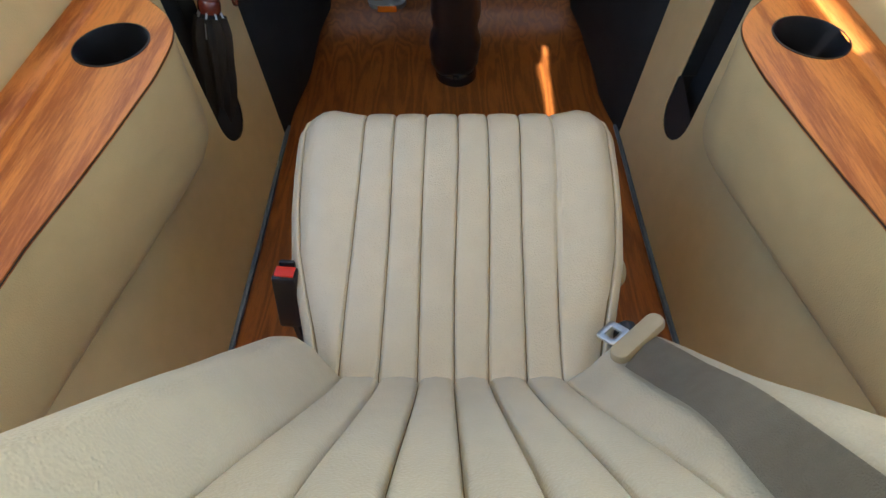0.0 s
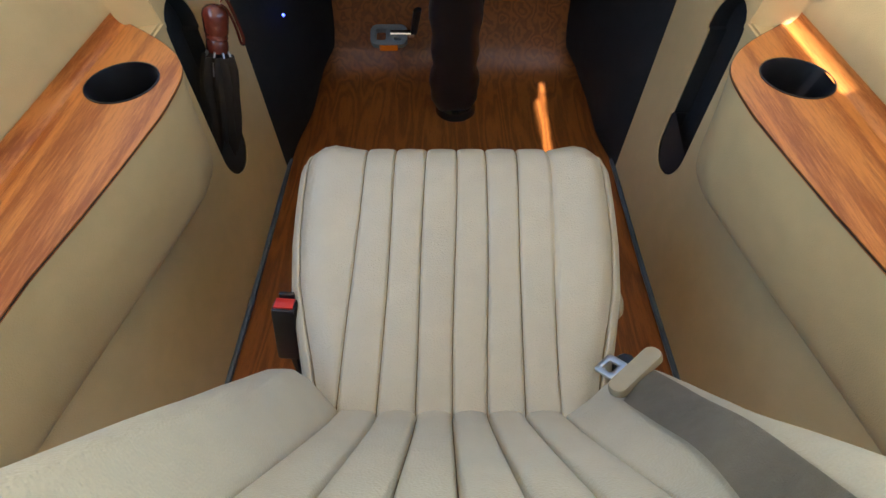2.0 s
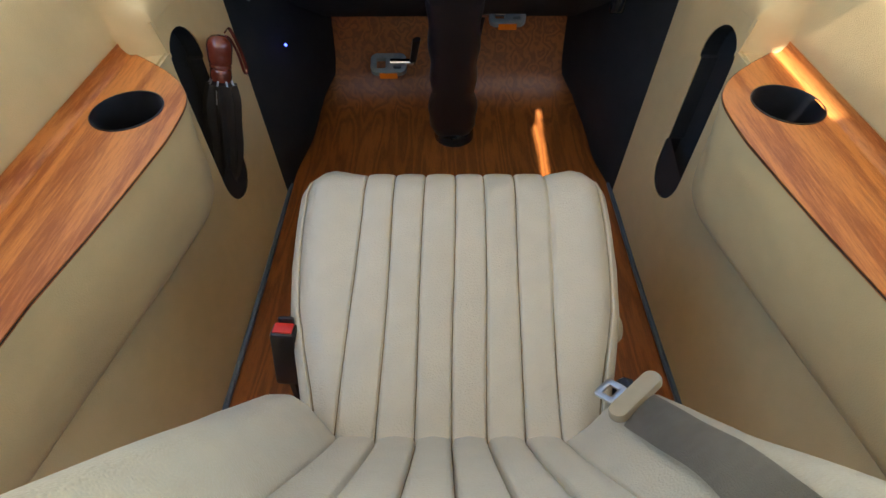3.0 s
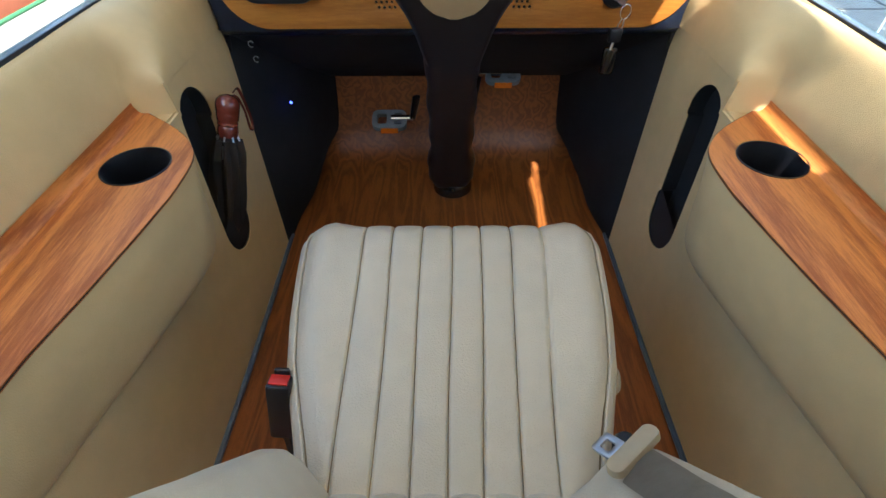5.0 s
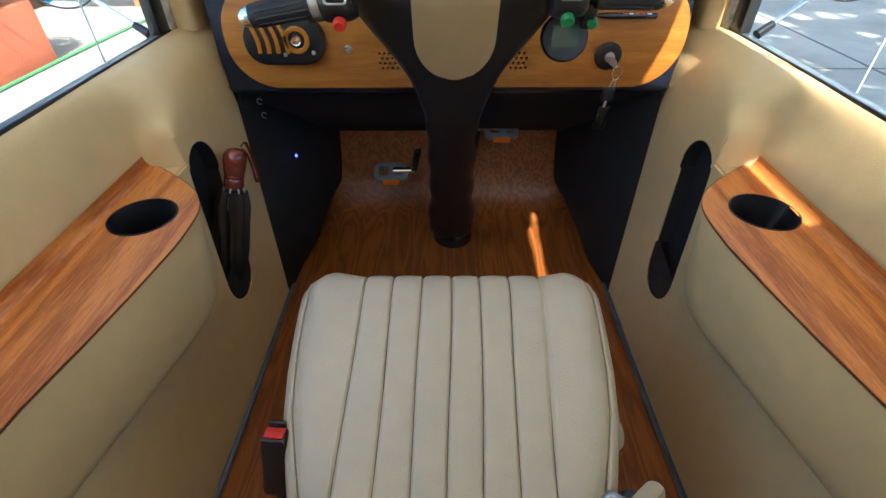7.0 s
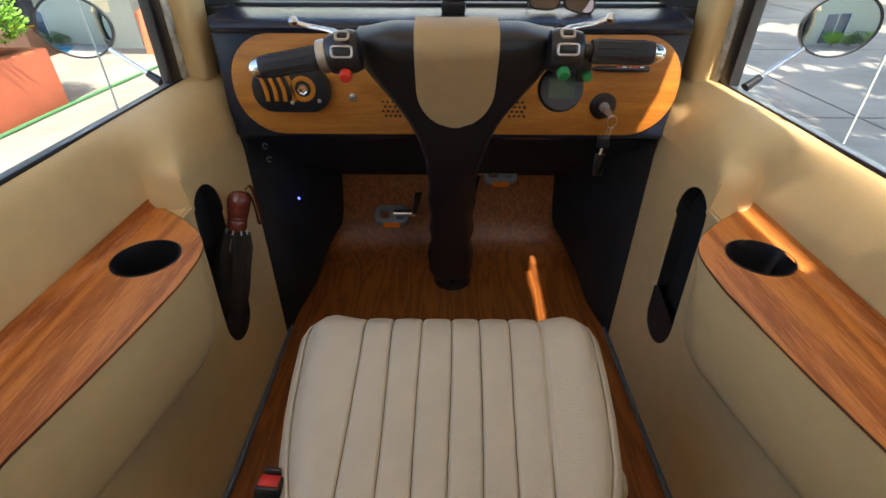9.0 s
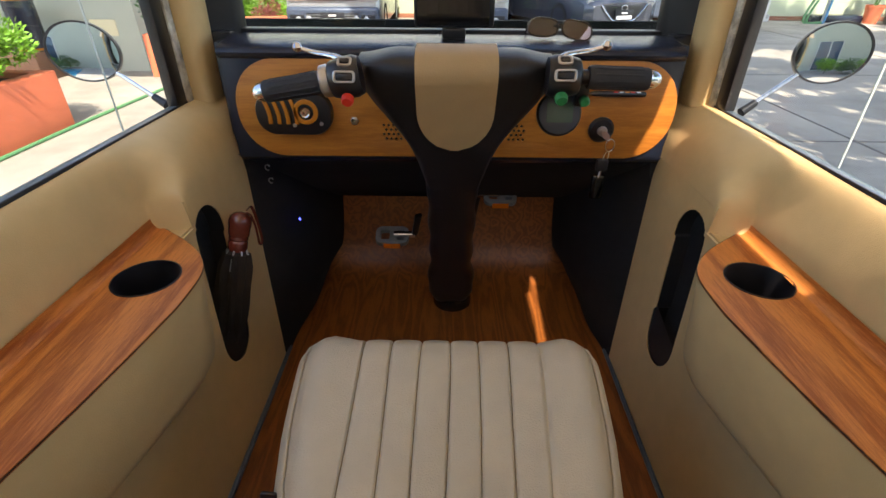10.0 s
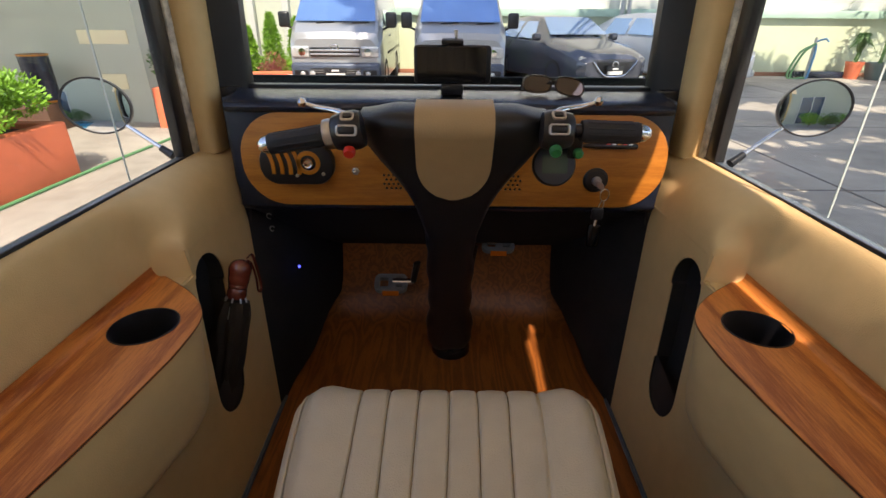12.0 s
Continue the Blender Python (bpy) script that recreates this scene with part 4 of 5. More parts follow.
prof = [(0.0, 0.019), (0.008, 0.0205), (0.020, 0.020), (0.023, 0.0185), (0.026, 0.0205), (0.032, 0.0195), (0.035, 0.0215), (0.048, 0.0225), (0.052, 0.0222), (0.054, 0.0232), (0.066, 0.0240), (0.076, 0.0215), (0.083, 0.014), (0.086, 0.003)]
part("handle", tube([h0 + axis * a for a, r in prof], [r for a, r in prof], 18), BURGUNDY, um, "varnished red-brown wooden handle")
t0 = h0 + axis * 0.074
part("wrist_strap", tube(spline([t0 + Vector((0.01, 0.014, 0.010)), t0 + Vector((0.012, 0.036, 0.006)), t0 + Vector((0.012, 0.050, -0.045)), t0 + Vector((0.012, 0.052, -0.085)), t0 + Vector((0.012, 0.036, -0.088)), t0 + Vector((0.012, 0.036, -0.05)), t0 + Vector((0.012, 0.026, -0.012)), t0 + Vector((0.010, 0.014, 0.004))], 28), 0.0032, 7, 0.5), BURGUNDY, um, "leather wrist strap")

# small fittings in the footwell lining
for z, dy in ((0.50, 0.0), (0.462, 0.008)):
    hk = thing("ring_hook", (-0.455, 1.17, z), "small steel ring hook in the black lining", "hook", "ring hooks in the lining")
    part("ring", tube([(-0.452 + 0.006 * math.cos(a), 1.165 + dy, z + 0.007 * math.sin(a)) for a in np.linspace(0.4, 5.2, 14)], 0.0012, 6), STEEL, hk)
led = thing("indicator_lamp", (-0.415, 1.25, 0.33), "tiny blue indicator lamp in the black lining", "lamp")
LEDM = material("blue_led", (0.02, 0.03, 0.4), 0.3)
LEDM.node_tree.nodes["Principled BSDF"].inputs["Emission Color"].default_value = (0.05, 0.08, 1.0, 1)
LEDM.node_tree.nodes["Principled BSDF"].inputs["Emission Strength"].default_value = 2.0
part("bulb", lathe([(0.001, -0.004), (0.004, 0), (0.001, 0.004)], 10, Matrix.Translation((-0.413, 1.225, 0.325))), LEDM, led, "glowing blue bulb")


# door mirrors
SILVER = bpy.data.materials.new("convex_mirror_silver")
SILVER.use_nodes = True
_b = SILVER.node_tree.nodes["Principled BSDF"]
_b.inputs["Base Color"].default_value = (0.86, 0.88, 0.90, 1)
_b.inputs["Metallic"].default_value = 1.0
_b.inputs["Roughness"].default_value = 0.015


def side_mirror(k, c):
    t = thing("side_mirror", (k * 0.625, 1.04, 0.66), "oval black-rimmed side mirror on a chrome arm, outside the window", "mirror", "side mirrors")
    c = Vector(c)
    face = (Vector((-k * 0.25, -1.0, 0.10))).normalized()
    m = Matrix.Translation(c) @ face.to_track_quat("Z", "Y").to_matrix().to_4x4() @ Matrix.Rotation(radians(-16 if k < 0 else 14), 4, "Z")
    def oval(r, h):
        return [m @ Vector((0.073 * r * math.cos(a), 0.062 * r * math.sin(a), h)) for a in (2 * math.pi * q / 40 for q in range(40))]
    part("rim", grid([oval(0.925, 0.001), oval(0.94, 0.004), oval(0.99, 0.0045), oval(1.0, 0.0), oval(1.0, -0.008), oval(0.9, -0.02), oval(0.5, -0.032), oval(0.05, -0.035)], True, False), PLASTIC, t)
    g = grid([oval(r, 0.0012 + 0.0045 * (1 - r * r)) for r in (0.955, 0.8, 0.64, 0.48, 0.32, 0.16, 0.02)], True, True)
    part("mirror_glass", g, SILVER, t, "silvered convex mirror glass")
    foot = Vector((k * 0.634, 1.122 if k < 0 else 1.10, 0.664))
    end = c + Vector((-k * 0.058, 0.0, -0.044))
    part("arm", tube([foot.lerp(end, 0.12), end], 0.0052, 10), CHROME, t, "chrome arm")
    part("clamp", tube([foot, foot.lerp(end, 0.26)], [0.010, 0.008], 12), PLASTIC, t, "black clamp")


side_mirror(-1, (-0.797, 1.147, 0.770))
side_mirror(1, (0.808, 1.135, 0.781))

# ---- outside: yard, walls ----
CONCRETE = material("worn_concrete", (0.39, 0.345, 0.285), 0.85, 0, 0.28, 0.9, 0.5, 60)
YELLOWWALL = material("pale_yellow_render", (0.57, 0.62, 0.42), 0.8, 0, 0.10, 0.7, 0.3, 40)
LEDGE = material("pale_green_paint", (0.40, 0.58, 0.46), 0.7, 0, 0.12, 1.2, 0.2, 40)
GREYWALL = material("pale_grey_render", (0.50, 0.53, 0.43), 0.8, 0, 0.12, 0.5, 0.3, 40)
WHITEWALL = material("off_white_render", (0.60, 0.61, 0.56), 0.8, 0, 0.08, 0.6, 0.2, 40)
# colour that stands in for sunlight on the house wall
SUN_PATCH = material("cream_sun_patch", (0.85, 0.76, 0.50), 0.6, 0, 0.06, 1.0)
TERRA = material("orange_red_paint", (0.74, 0.17, 0.075), 0.6, 0, 0.15, 3, 0.3, 60)
BROWN = material("brown_tile", (0.11, 0.055, 0.035), 0.4, 0, 0.2, 4, rand=0.2)
LEAF = material("green_leaves", (0.17, 0.38, 0.03), 0.5, 0, 0.35, 9)
LEAF2 = material("dark_green_leaves", (0.06, 0.15, 0.035), 0.5, 0, 0.35, 9)
LEAF3 = material("reddish_leaves", (0.28, 0.075, 0.06), 0.5, 0, 0.35, 9)
SOIL = material("dark_soil", (0.05, 0.032, 0.02), 0.95, 0, 0.4, 20, 0.6, 80)
HOSE = material("green_hose", (0.10, 0.30, 0.12), 0.5, 0, 0.1)
BLUEHOSE = material("blue_hose", (0.10, 0.33, 0.55), 0.5, 0, 0.1)
POT = material("grey_green_pot", (0.12, 0.16, 0.14), 0.6, 0, 0.2, 8)
BRICKRED = material("red_paving", (0.34, 0.13, 0.075), 0.85, 0, 0.25, 2.5, 0.4, 60)
PIPE = material("grey_pipe", (0.45, 0.47, 0.46), 0.5, 0, 0.1)

bm = bmesh.new()
bmesh.ops.create_grid(bm, x_segments=4, y_segments=4, size=400)
bm.transform(Matrix.Translation((0, 0, GROUND)))
setting("ground", bm, CONCRETE, "worn pale concrete yard", "ground")
setting("wall_yard", box(-2.9, 30, 14.3, 14.6, GROUND, 1.02), YELLOWWALL, "pale yellow rendered yard wall", "wall")
setting("wall_upper", box(-2.9, 30, 14.38, 14.6, 1.21, 6.5), WHITEWALL, "off-white upper wall behind the cars", "wall")
setting("ledge", box(-2.9, 30, 14.15, 14.6, 1.023, 1.207, 0.01), LEDGE, "pale green ledge along the yard wall", "ledge")
setting("plinth", box(-2.9, 30, 14.22, 14.3, GROUND, GROUND + 0.10, 0.01), BRICKRED, "low red-brown plinth at the wall foot", "plinth")
setting("wall_house", box(-16, -4.12, 7.0, 7.4, GROUND, 3.0), GREYWALL, "pale grey rendered house wall", "wall")
setting("wall_house_far", box(-12, -2.9, 13.2, 14.6, GROUND, 6.5), GREYWALL, "pale grey rendered far house wall", "wall")
for x in (-5.75, -4.85, -4.0):
    setting("pilaster", box(x, x + 0.16, 13.0, 13.2, GROUND, 6.5, 0.01), WHITEWALL, "white pilaster on the far house wall", "pilaster")
# patches of sunlight on the wall, modelled as thin cream plates
for x0, x1, z0, z1 in ((-4.91, -4.25, 0.608, 0.78), (-4.73, -4.40, 0.03, 0.23)):
    setting("panel", box(x0, x1, 6.985, 7.0, z0, z1, 0.004), SUN_PATCH, "sun patch on the house wall, made as a cream plate", "panel")
setting("wall_behind", box(-14, 22, -9.3, -9.0, GROUND, 4.5), GREYWALL, "grey building wall behind the cab", "wall")
GLAZING = material("dark_blue_glazing", (0.03, 0.07, 0.12), 0.08, 0, 0.2, 2, coat=0.6)
for q in range(0, 9, 2):
    wn = thing("window_%d" % (q + 3), (-12.5 + 3.6 * q, -9.0, 0.0), "dark blue glazed window of the building behind", "window", kind="structure")
    part("pane", box(-13.4 + 3.6 * q, -11.6 + 3.6 * q, -9.0, -8.97, GROUND + 0.1, 2.6), GLAZING, wn)
    for x in (-13.5, -12.55, -11.6):
        part("window_frame", box(x + 3.6 * q, x + 0.1 + 3.6 * q, -9.0, -8.92, GROUND, 2.7, 0.01), WHITEWALL, wn)
setting("water", box(-10.5, -2.4, -7.5, -3.2, GROUND - 0.01, GROUND + 0.012), material("blue_pool_water", (0.04, 0.30, 0.46), 0.06, 0, 0.2, 1.5, 0.2, 12), "flat blue pool water behind the cab", "pool")
# slab added above the view to keep sun off the house wall
setting("wall_shade_slab", box(-16, -3.55, 3.9, 7.4, 3.0, 3.15, 0.01), GREYWALL, "added flat concrete slab, out of view, shading the house wall", "roof")
setting("porch_upper", box(-16, -5.05, 6.25, 7.0, GROUND, -0.08, 0.01), BROWN, "brown tiled step at the house wall", "step")
# slab joints in the yard, as thin sunk-looking strips of darker filler
JOINT = material("dark_joint", (0.16, 0.14, 0.12), 0.9)
for y in (4.2, 7.1, 10.0, 12.6):
    setting("slab_joint", box(1.0, 25, y, y + 0.025, GROUND - 0.01, GROUND + 0.002), JOINT, "dark joint between concrete slabs", "joint")
for x in (3.6, 7.2, 10.8):
    setting("slab_joint", box(x, x + 0.025, -3, 14, GROUND - 0.01, GROUND + 0.003), JOINT, "dark joint between concrete slabs", "joint")


def leaf_cloud(centres, size, count, seed, narrow=0.45):
    """Many small folded leaves round a set of (x, y, z, rx, ry, rz) lumps."""
    rng = random.Random(seed)
    vs, fs = [], []
    for _ in range(count):
        cx, cy, cz, rx, ry, rz = rng.choice(centres)
        d = Vector((rng.gauss(0, 1), rng.gauss(0, 1), rng.gauss(0, 1))).normalized()
        r = rng.uniform(0.55, 1.06) ** 0.6
        p = Vector((cx + d.x * rx * r, cy + d.y * ry * r, cz + d.z * rz * r))
        ax = (d + Vector((rng.uniform(-1, 1), rng.uniform(-1, 1), rng.uniform(-0.4, 1.2)))).normalized()
        sd = ax.cross(Vector((rng.uniform(-1, 1), rng.uniform(-1, 1), rng.uniform(-1, 1)))).normalized()
        n = ax.cross(sd)
        L = size * rng.uniform(0.6, 1.3)
        i = len(vs)
        vs += [p, p + ax * L * 0.5 + sd * L * narrow * 0.5 + n * L * 0.08, p + ax * L, p + ax * L * 0.5 - sd * L * narrow * 0.5 + n * L * 0.08]
        fs += [(i, i + 1, i + 2), (i, i + 2, i + 3)]
    bm = bmesh.new()
    bv = [bm.verts.new(v) for v in vs]
    for f in fs:
        bm.faces.new([bv[q] for q in f])
    return bm


def leaves(name, bm, mat, parent):
    ob = part(name, bm, mat, parent, "", False)
    ob["kind"] = "stuff"
    return ob


def bush(x, y, z, w, h, mat, label, seed, size=0.05, count=1500, group=""):
    t = thing("bush", (x, y, z), label, "bush", group)
    part("trunk", tube([(x, y, z), (x + 0.01, y, z + h * 0.3), (x - 0.01, y, z + h * 0.6)], [0.03, 0.02, 0.008], 8), SOIL, t)
    rng = random.Random(seed)
    lumps = [(x + rng.uniform(-.3, .3) * w, y + rng.uniform(-.3, .3) * w, z + h * rng.uniform(0.25, 0.78), w * rng.uniform(.18, .34), w * rng.uniform(.18, .34), h * rng.uniform(.14, .24)) for _ in range(11)]
    leaves("crown", leaf_cloud(lumps, size, count, seed), mat, t)
    return t


def conifer(x, y, z, w, h, seed):
    t = thing("conifer", (x, y, z), "small bright green conical garden conifer", "conifer", "conifers in the bed")
    part("trunk", tube([(x, y, z), (x, y, z + h * 0.9)], [0.035, 0.006], 8), SOIL, t)
    lumps = [(x + 0.05 * w * math.sin(3.1 * q), y + 0.05 * w * math.cos(2.3 * q), z + h * (0.08 + 0.105 * q), w * 0.5 * (1 - 0.095 * q) * (1 + 0.1 * math.sin(5 * q + seed)), w * 0.5 * (1 - 0.095 * q), h * 0.085) for q in range(9)]
    leaves("crown", leaf_cloud(lumps, 0.07, 4200, seed, 0.35), LEAF, t)


# unseen trees behind and beside the cab, added to cast shade over the yard
def tree(x, y, h, spread, seed, leaf=0.30):
    t = thing("tree", (x, y, GROUND), "added shade tree, out of view, placed to shadow the yard", "tree", "shade trees")
    rng = random.Random(seed)
    top = Vector((x, y, GROUND + h * 0.55))
    part("trunk", tube(spline([(x, y, GROUND), (x + 0.1, y, GROUND + h * 0.25), top], 10), [0.22 - 0.012 * q for q in range(11)], 10), SOIL, t)
    lumps = []
    for q in range(16):
        a, r = rng.uniform(0, 6.28), spread * rng.uniform(0.25, 1.0)
        e = Vector((x + r * math.cos(a), y + r * math.sin(a) * 0.8, GROUND + h * rng.uniform(0.68, 1.0)))
        part("limb", tube(spline([top - Vector((0, 0, 0.4)), top.lerp(e, 0.5) + Vector((0, 0, 0.2)), e], 6), [0.09 - 0.011 * k for k in range(7)], 6), SOIL, t)
        lumps.append((e.x, e.y, e.z, spread * rng.uniform(.16, .32), spread * rng.uniform(.12, .26), h * rng.uniform(.05, .10)))
    leaves("crown", leaf_cloud(lumps, leaf, 9000, seed), LEAF2, t)


# spots worked back from where the yard and cars should lie in shadow
tree(5.4, -2.0, 7.5, 2.8, 71)
tree(8.6, 0.8, 7.0, 3.0, 72)
tree(4.4, 1.0, 14.0, 4.6, 73, 0.50)
tree(10.5, 3.6, 14.0, 4.4, 74, 0.42)

for q, (x, y) in enumerate(((1.9, -6.6), (3.1, -6.9), (4.2, -6.5), (-3.4, -7.9), (-4.9, -8.1))):
    bush(x, y, GROUND, 1.5, 1.3, LEAF2 if q % 2 else LEAF, "green leafy bush in front of the building behind", 80 + q, 0.12, 1400, "bushes behind the cab")

# near planter on the pavement side, with its bush
pl = thing("planter", (-4.3, 3.3, GROUND), "orange-red painted masonry planter beside the drive", "planter")
part("trough", plate(rounded(-5.3, -3.52, 1.2, 4.54, 0.03), 0.49, Matrix.Translation((0, 0, GROUND)), 0.02, holes=[rounded(-5.18, -3.66, 1.32, 4.40, 0.02)]), TERRA, pl)
part("soil", plate(rounded(-5.19, -3.65, 1.31, 4.41, 0.02), 0.02, Matrix.Translation((0, 0, 0.0))), SOIL, pl, "dark soil")
bush(-3.92, 4.08, 0.0, 0.95, 0.62, LEAF, "bright green clipped bush in the orange planter", 3, 0.047, 9000)
bush(-4.75, 3.2, 0.0, 1.0, 0.8, LEAF2, "dark green leafy bush in the orange planter", 4, 0.09, 2500)
# tall pot with a shrub at the house corner
pt = thing("flower_pot", (-3.72, 6.8, GROUND), "tall tapered orange-red flower pot", "flower pot")
part("pot", plate(rounded(-0.17, 0.17, -0.17, 0.17, 0.02), 0.52, Matrix.Translation((-3.72, 6.8, GROUND)), 0.02), TERRA, pt)
bush(-3.72, 6.8, GROUND + 0.52, 0.42, 0.55, LEAF2, "dark green shrub in the tall orange pot", 6, 0.06, 900)
# dark cylinder stand
bn = thing("litter_bin", (-5.27, 6.58, -0.08), "black cylindrical litter bin with a brass rim, on the step", "bin")
part("drum", lathe([(0, 0), (0.165, 0), (0.165, 0.57), (0.155, 0.58), (0.0, 0.56)], 24, Matrix.Translation((-5.27, 6.58, -0.08))), DASH, bn)
part("rim", lathe([(0.16, 0.565), (0.17, 0.565), (0.17, 0.585), (0.16, 0.585)], 24, Matrix.Translation((-5.27, 6.58, -0.08)), False), YELLOW, bn, "brass-coloured rim")
part("foot_ring", lathe([(0.16, 0.0), (0.171, 0.0), (0.171, 0.025), (0.16, 0.025)], 24, Matrix.Translation((-5.27, 6.58, -0.08)), False), YELLOW, bn, "brass-coloured foot ring")
hs = thing("garden_hose", (-3.45, 5, GROUND), "green garden hose lying along the drive", "hose")
part("tube", tube(spline([(-3.47, 1.0, GROUND + 0.015), (-3.46, 3.0, GROUND + 0.015), (-3.45, 4.6, GROUND + 0.015), (-3.38, 6.2, GROUND + 0.015), (-3.3, 8.5, GROUND + 0.015)], 30), 0.016, 8), HOSE, hs)

# bed with conifers in front of the far house
bed = thing("planting_bed", (-3.6, 11.4, GROUND), "orange-red edged planting bed beside the vans", "planting bed")
part("kerb", box(-6.6, -2.95, 10.62, 10.82, GROUND, GROUND + 0.36, 0.02, 2, Matrix.Translation((-3, 10.7, 0)) @ Matrix.Rotation(radians(18), 4, "Z") @ Matrix.Translation((3, -10.7, 0))), TERRA, bed)
part("soil", box(-6.5, -3.0, 10.85, 13.0, GROUND, GROUND + 0.14), SOIL, bed)
setting("red_paving", box(-6.0, -1.0, 7.6, 10.9, GROUND - 0.01, GROUND + 0.006), BRICKRED, "red paving in front of the planting bed", "paving")
for q, (x, y, w, h) in enumerate(((-4.28, 11.3, 0.52, 1.05), (-3.90, 11.7, 0.62, 1.30), (-3.32, 11.7, 0.75, 1.22), (-4.7, 11.8, 0.6, 1.2))):
    conifer(x, y, GROUND + 0.13, w, h, 20 + q)
bush(-3.72, 11.1, GROUND + 0.13, 0.6, 0.55, LEAF3, "low reddish-leaved shrub among the conifers", 30, 0.05, 1200)
bush(-3.12, 11.0, GROUND + 0.13, 0.6, 0.55, LEAF, "low bright green shrub among the conifers", 31, 0.05, 1200)
wp = thing("water_pipe", (-3.4, 10.4, GROUND), "thin white pipe along the bed", "pipe")
part("tube", tube([(-4.4, 10.2, GROUND + 0.25), (-3.1, 10.55, GROUND + 0.29)], 0.02, 8), WHITEWALL, wp)


def palm(x, y, z, h, spread, seed, mat, label):
    t = thing("palm", (x, y, z), label, "palm", "potted palms")
    rng = random.Random(seed)
    for q in range(4):
        part("stem", tube([(x + rng.uniform(-.08, .08), y, z), (x + rng.uniform(-.12, .12), y, z + h * 0.45)], [0.02, 0.014], 7), LEAF2, t)
    for q in range(16):
        a, reach, rise = rng.uniform(0, 6.28), spread * rng.uniform(0.6, 1.0), h * rng.uniform(0.7, 1.05)
        p = spline([(x, y, z + h * 0.35), (x + 0.4 * reach * math.cos(a), y + 0.4 * reach * math.sin(a), z + rise), (x + reach * math.cos(a), y + reach * math.sin(a), z + rise * rng.uniform(0.6, 0.85))], 12)
        vs, bm = [], bmesh.new()
        for i in range(1, 13):
            d = (p[i] - p[i - 1]).normalized()
            s = d.cross(Vector((0, 0, 1))).normalized()
            for k in (-1, 1):
                L = 0.34 * spread * math.sin(math.pi * min(1, i / 13 + 0.12))
                e = p[i] + (s * k + d * 0.7 + Vector((0, 0, -0.35))).normalized() * L
                w = d * 0.03
                bm.faces.new([bm.verts.new(v) for v in (p[i] - w, p[i] + w, e)])
        bm2 = merge(bm, tube(p, 0.008, 5))
        part("frond", bm2, mat, t, "", False)


for x, y, r, h, mat in ((10.75, 13.7, 0.21, 0.42, TERRA), (11.25, 13.5, 0.32, 0.42, POT), (12.3, 13.3, 0.34, 0.50, POT)):
    f = thing("plant_pot", (x, y, GROUND), "round garden pot at the foot of the wall", "plant pot", "pots at the wall")
    part("bowl", lathe([(0, 0), (r * 0.72, 0), (r * 0.95, h * 0.85), (r, h * 0.86), (r, h), (r * 0.9, h), (r * 0.88, h * 0.9), (0, h * 0.88)], 24, Matrix.Translation((x, y, GROUND))), mat, f)
palm(11.25, 13.5, GROUND + 0.37, 2.3, 1.2, 41, LEAF2, "dark green palm in a grey pot")
palm(12.3, 13.3, GROUND + 0.43, 2.6, 1.4, 42, LEAF, "bright green palm in a grey pot")
palm(10.75, 13.7, GROUND + 0.37, 0.7, 0.35, 43, LEAF2, "small dark green plant in an orange pot")
tr = thing("trough", (9.9, 13.9, GROUND), "low dark water trough at the wall", "trough")
part("basin", box(9.3, 10.6, 13.75, 14.15, GROUND, GROUND + 0.17, 0.02), DASH, tr)
tp = thing("standpipe", (9.55, 13.7, GROUND), "grey standpipe with a tap and hanging hoses", "standpipe")
part("pipe", tube([(9.55, 13.7, GROUND), (9.55, 13.7, GROUND + 1.0)], 0.035, 8), PIPE, tp)
part("tap", tube([(9.55, 13.7, GROUND + 0.9), (9.75, 13.62, GROUND + 0.98), (9.82, 13.6, GROUND + 0.9)], 0.025, 8), BLUEHOSE, tp)
for q, mat in enumerate((HOSE, HOSE, BLUEHOSE)):
    part("hose", tube(spline([(9.55, 13.66, GROUND + 0.85), (9.25 - 0.1 * q + 0.5 * (q == 2), 13.6, GROUND + 0.62), (9.05 - 0.08 * q + 0.6 * (q == 2), 13.55, GROUND + 0.05), (9.4, 13.5, GROUND + 0.03)], 16), 0.028, 7), mat, tp)
for x in (4.55, 4.72):
    dp = thing("drain_pipe", (x, 14.1, GROUND), "grey drain pipe on the yard wall", "drain pipe", "drain pipes")
    part("tube", tube([(x, 14.08, GROUND), (x, 14.08, 6.0)], 0.055, 10), PIPE, dp)

# ---- vehicles ----
SILVER = material("silver_car_paint", (0.42, 0.44, 0.46), 0.28, 0.45, 0.05, 2, coat=0.6)
DARKBLUE = material("lower_grey_blue_paint", (0.07, 0.09, 0.13), 0.4, 0.2, 0.1, 3, coat=0.3)
CHARCOAL = material("charcoal_car_paint", (0.085, 0.092, 0.115), 0.18, 0.2, 0.08, 2, coat=0.8)
WHITECAR = material("pearl_white_car_paint", (0.74, 0.74, 0.73), 0.25, 0.1, 0.05, 2, coat=0.7)
# the blue of the reflected sky is put into the glass colour
WINDOW = material("sky_blue_car_glass", (0.22, 0.42, 0.75), 0.05, 0.65, 0.1, 2, coat=1.0)
LAMP = material("clear_lamp_glass", (0.55, 0.56, 0.55), 0.12, 0.3, 0.3, 20, coat=0.8)
PLATE = material("black_number_plate", (0.02, 0.02, 0.022), 0.4)
BARS = material("white_bars", (0.75, 0.75, 0.72), 0.5)
TYRE = material("tyre_rubber", (0.02, 0.02, 0.02), 0.8)


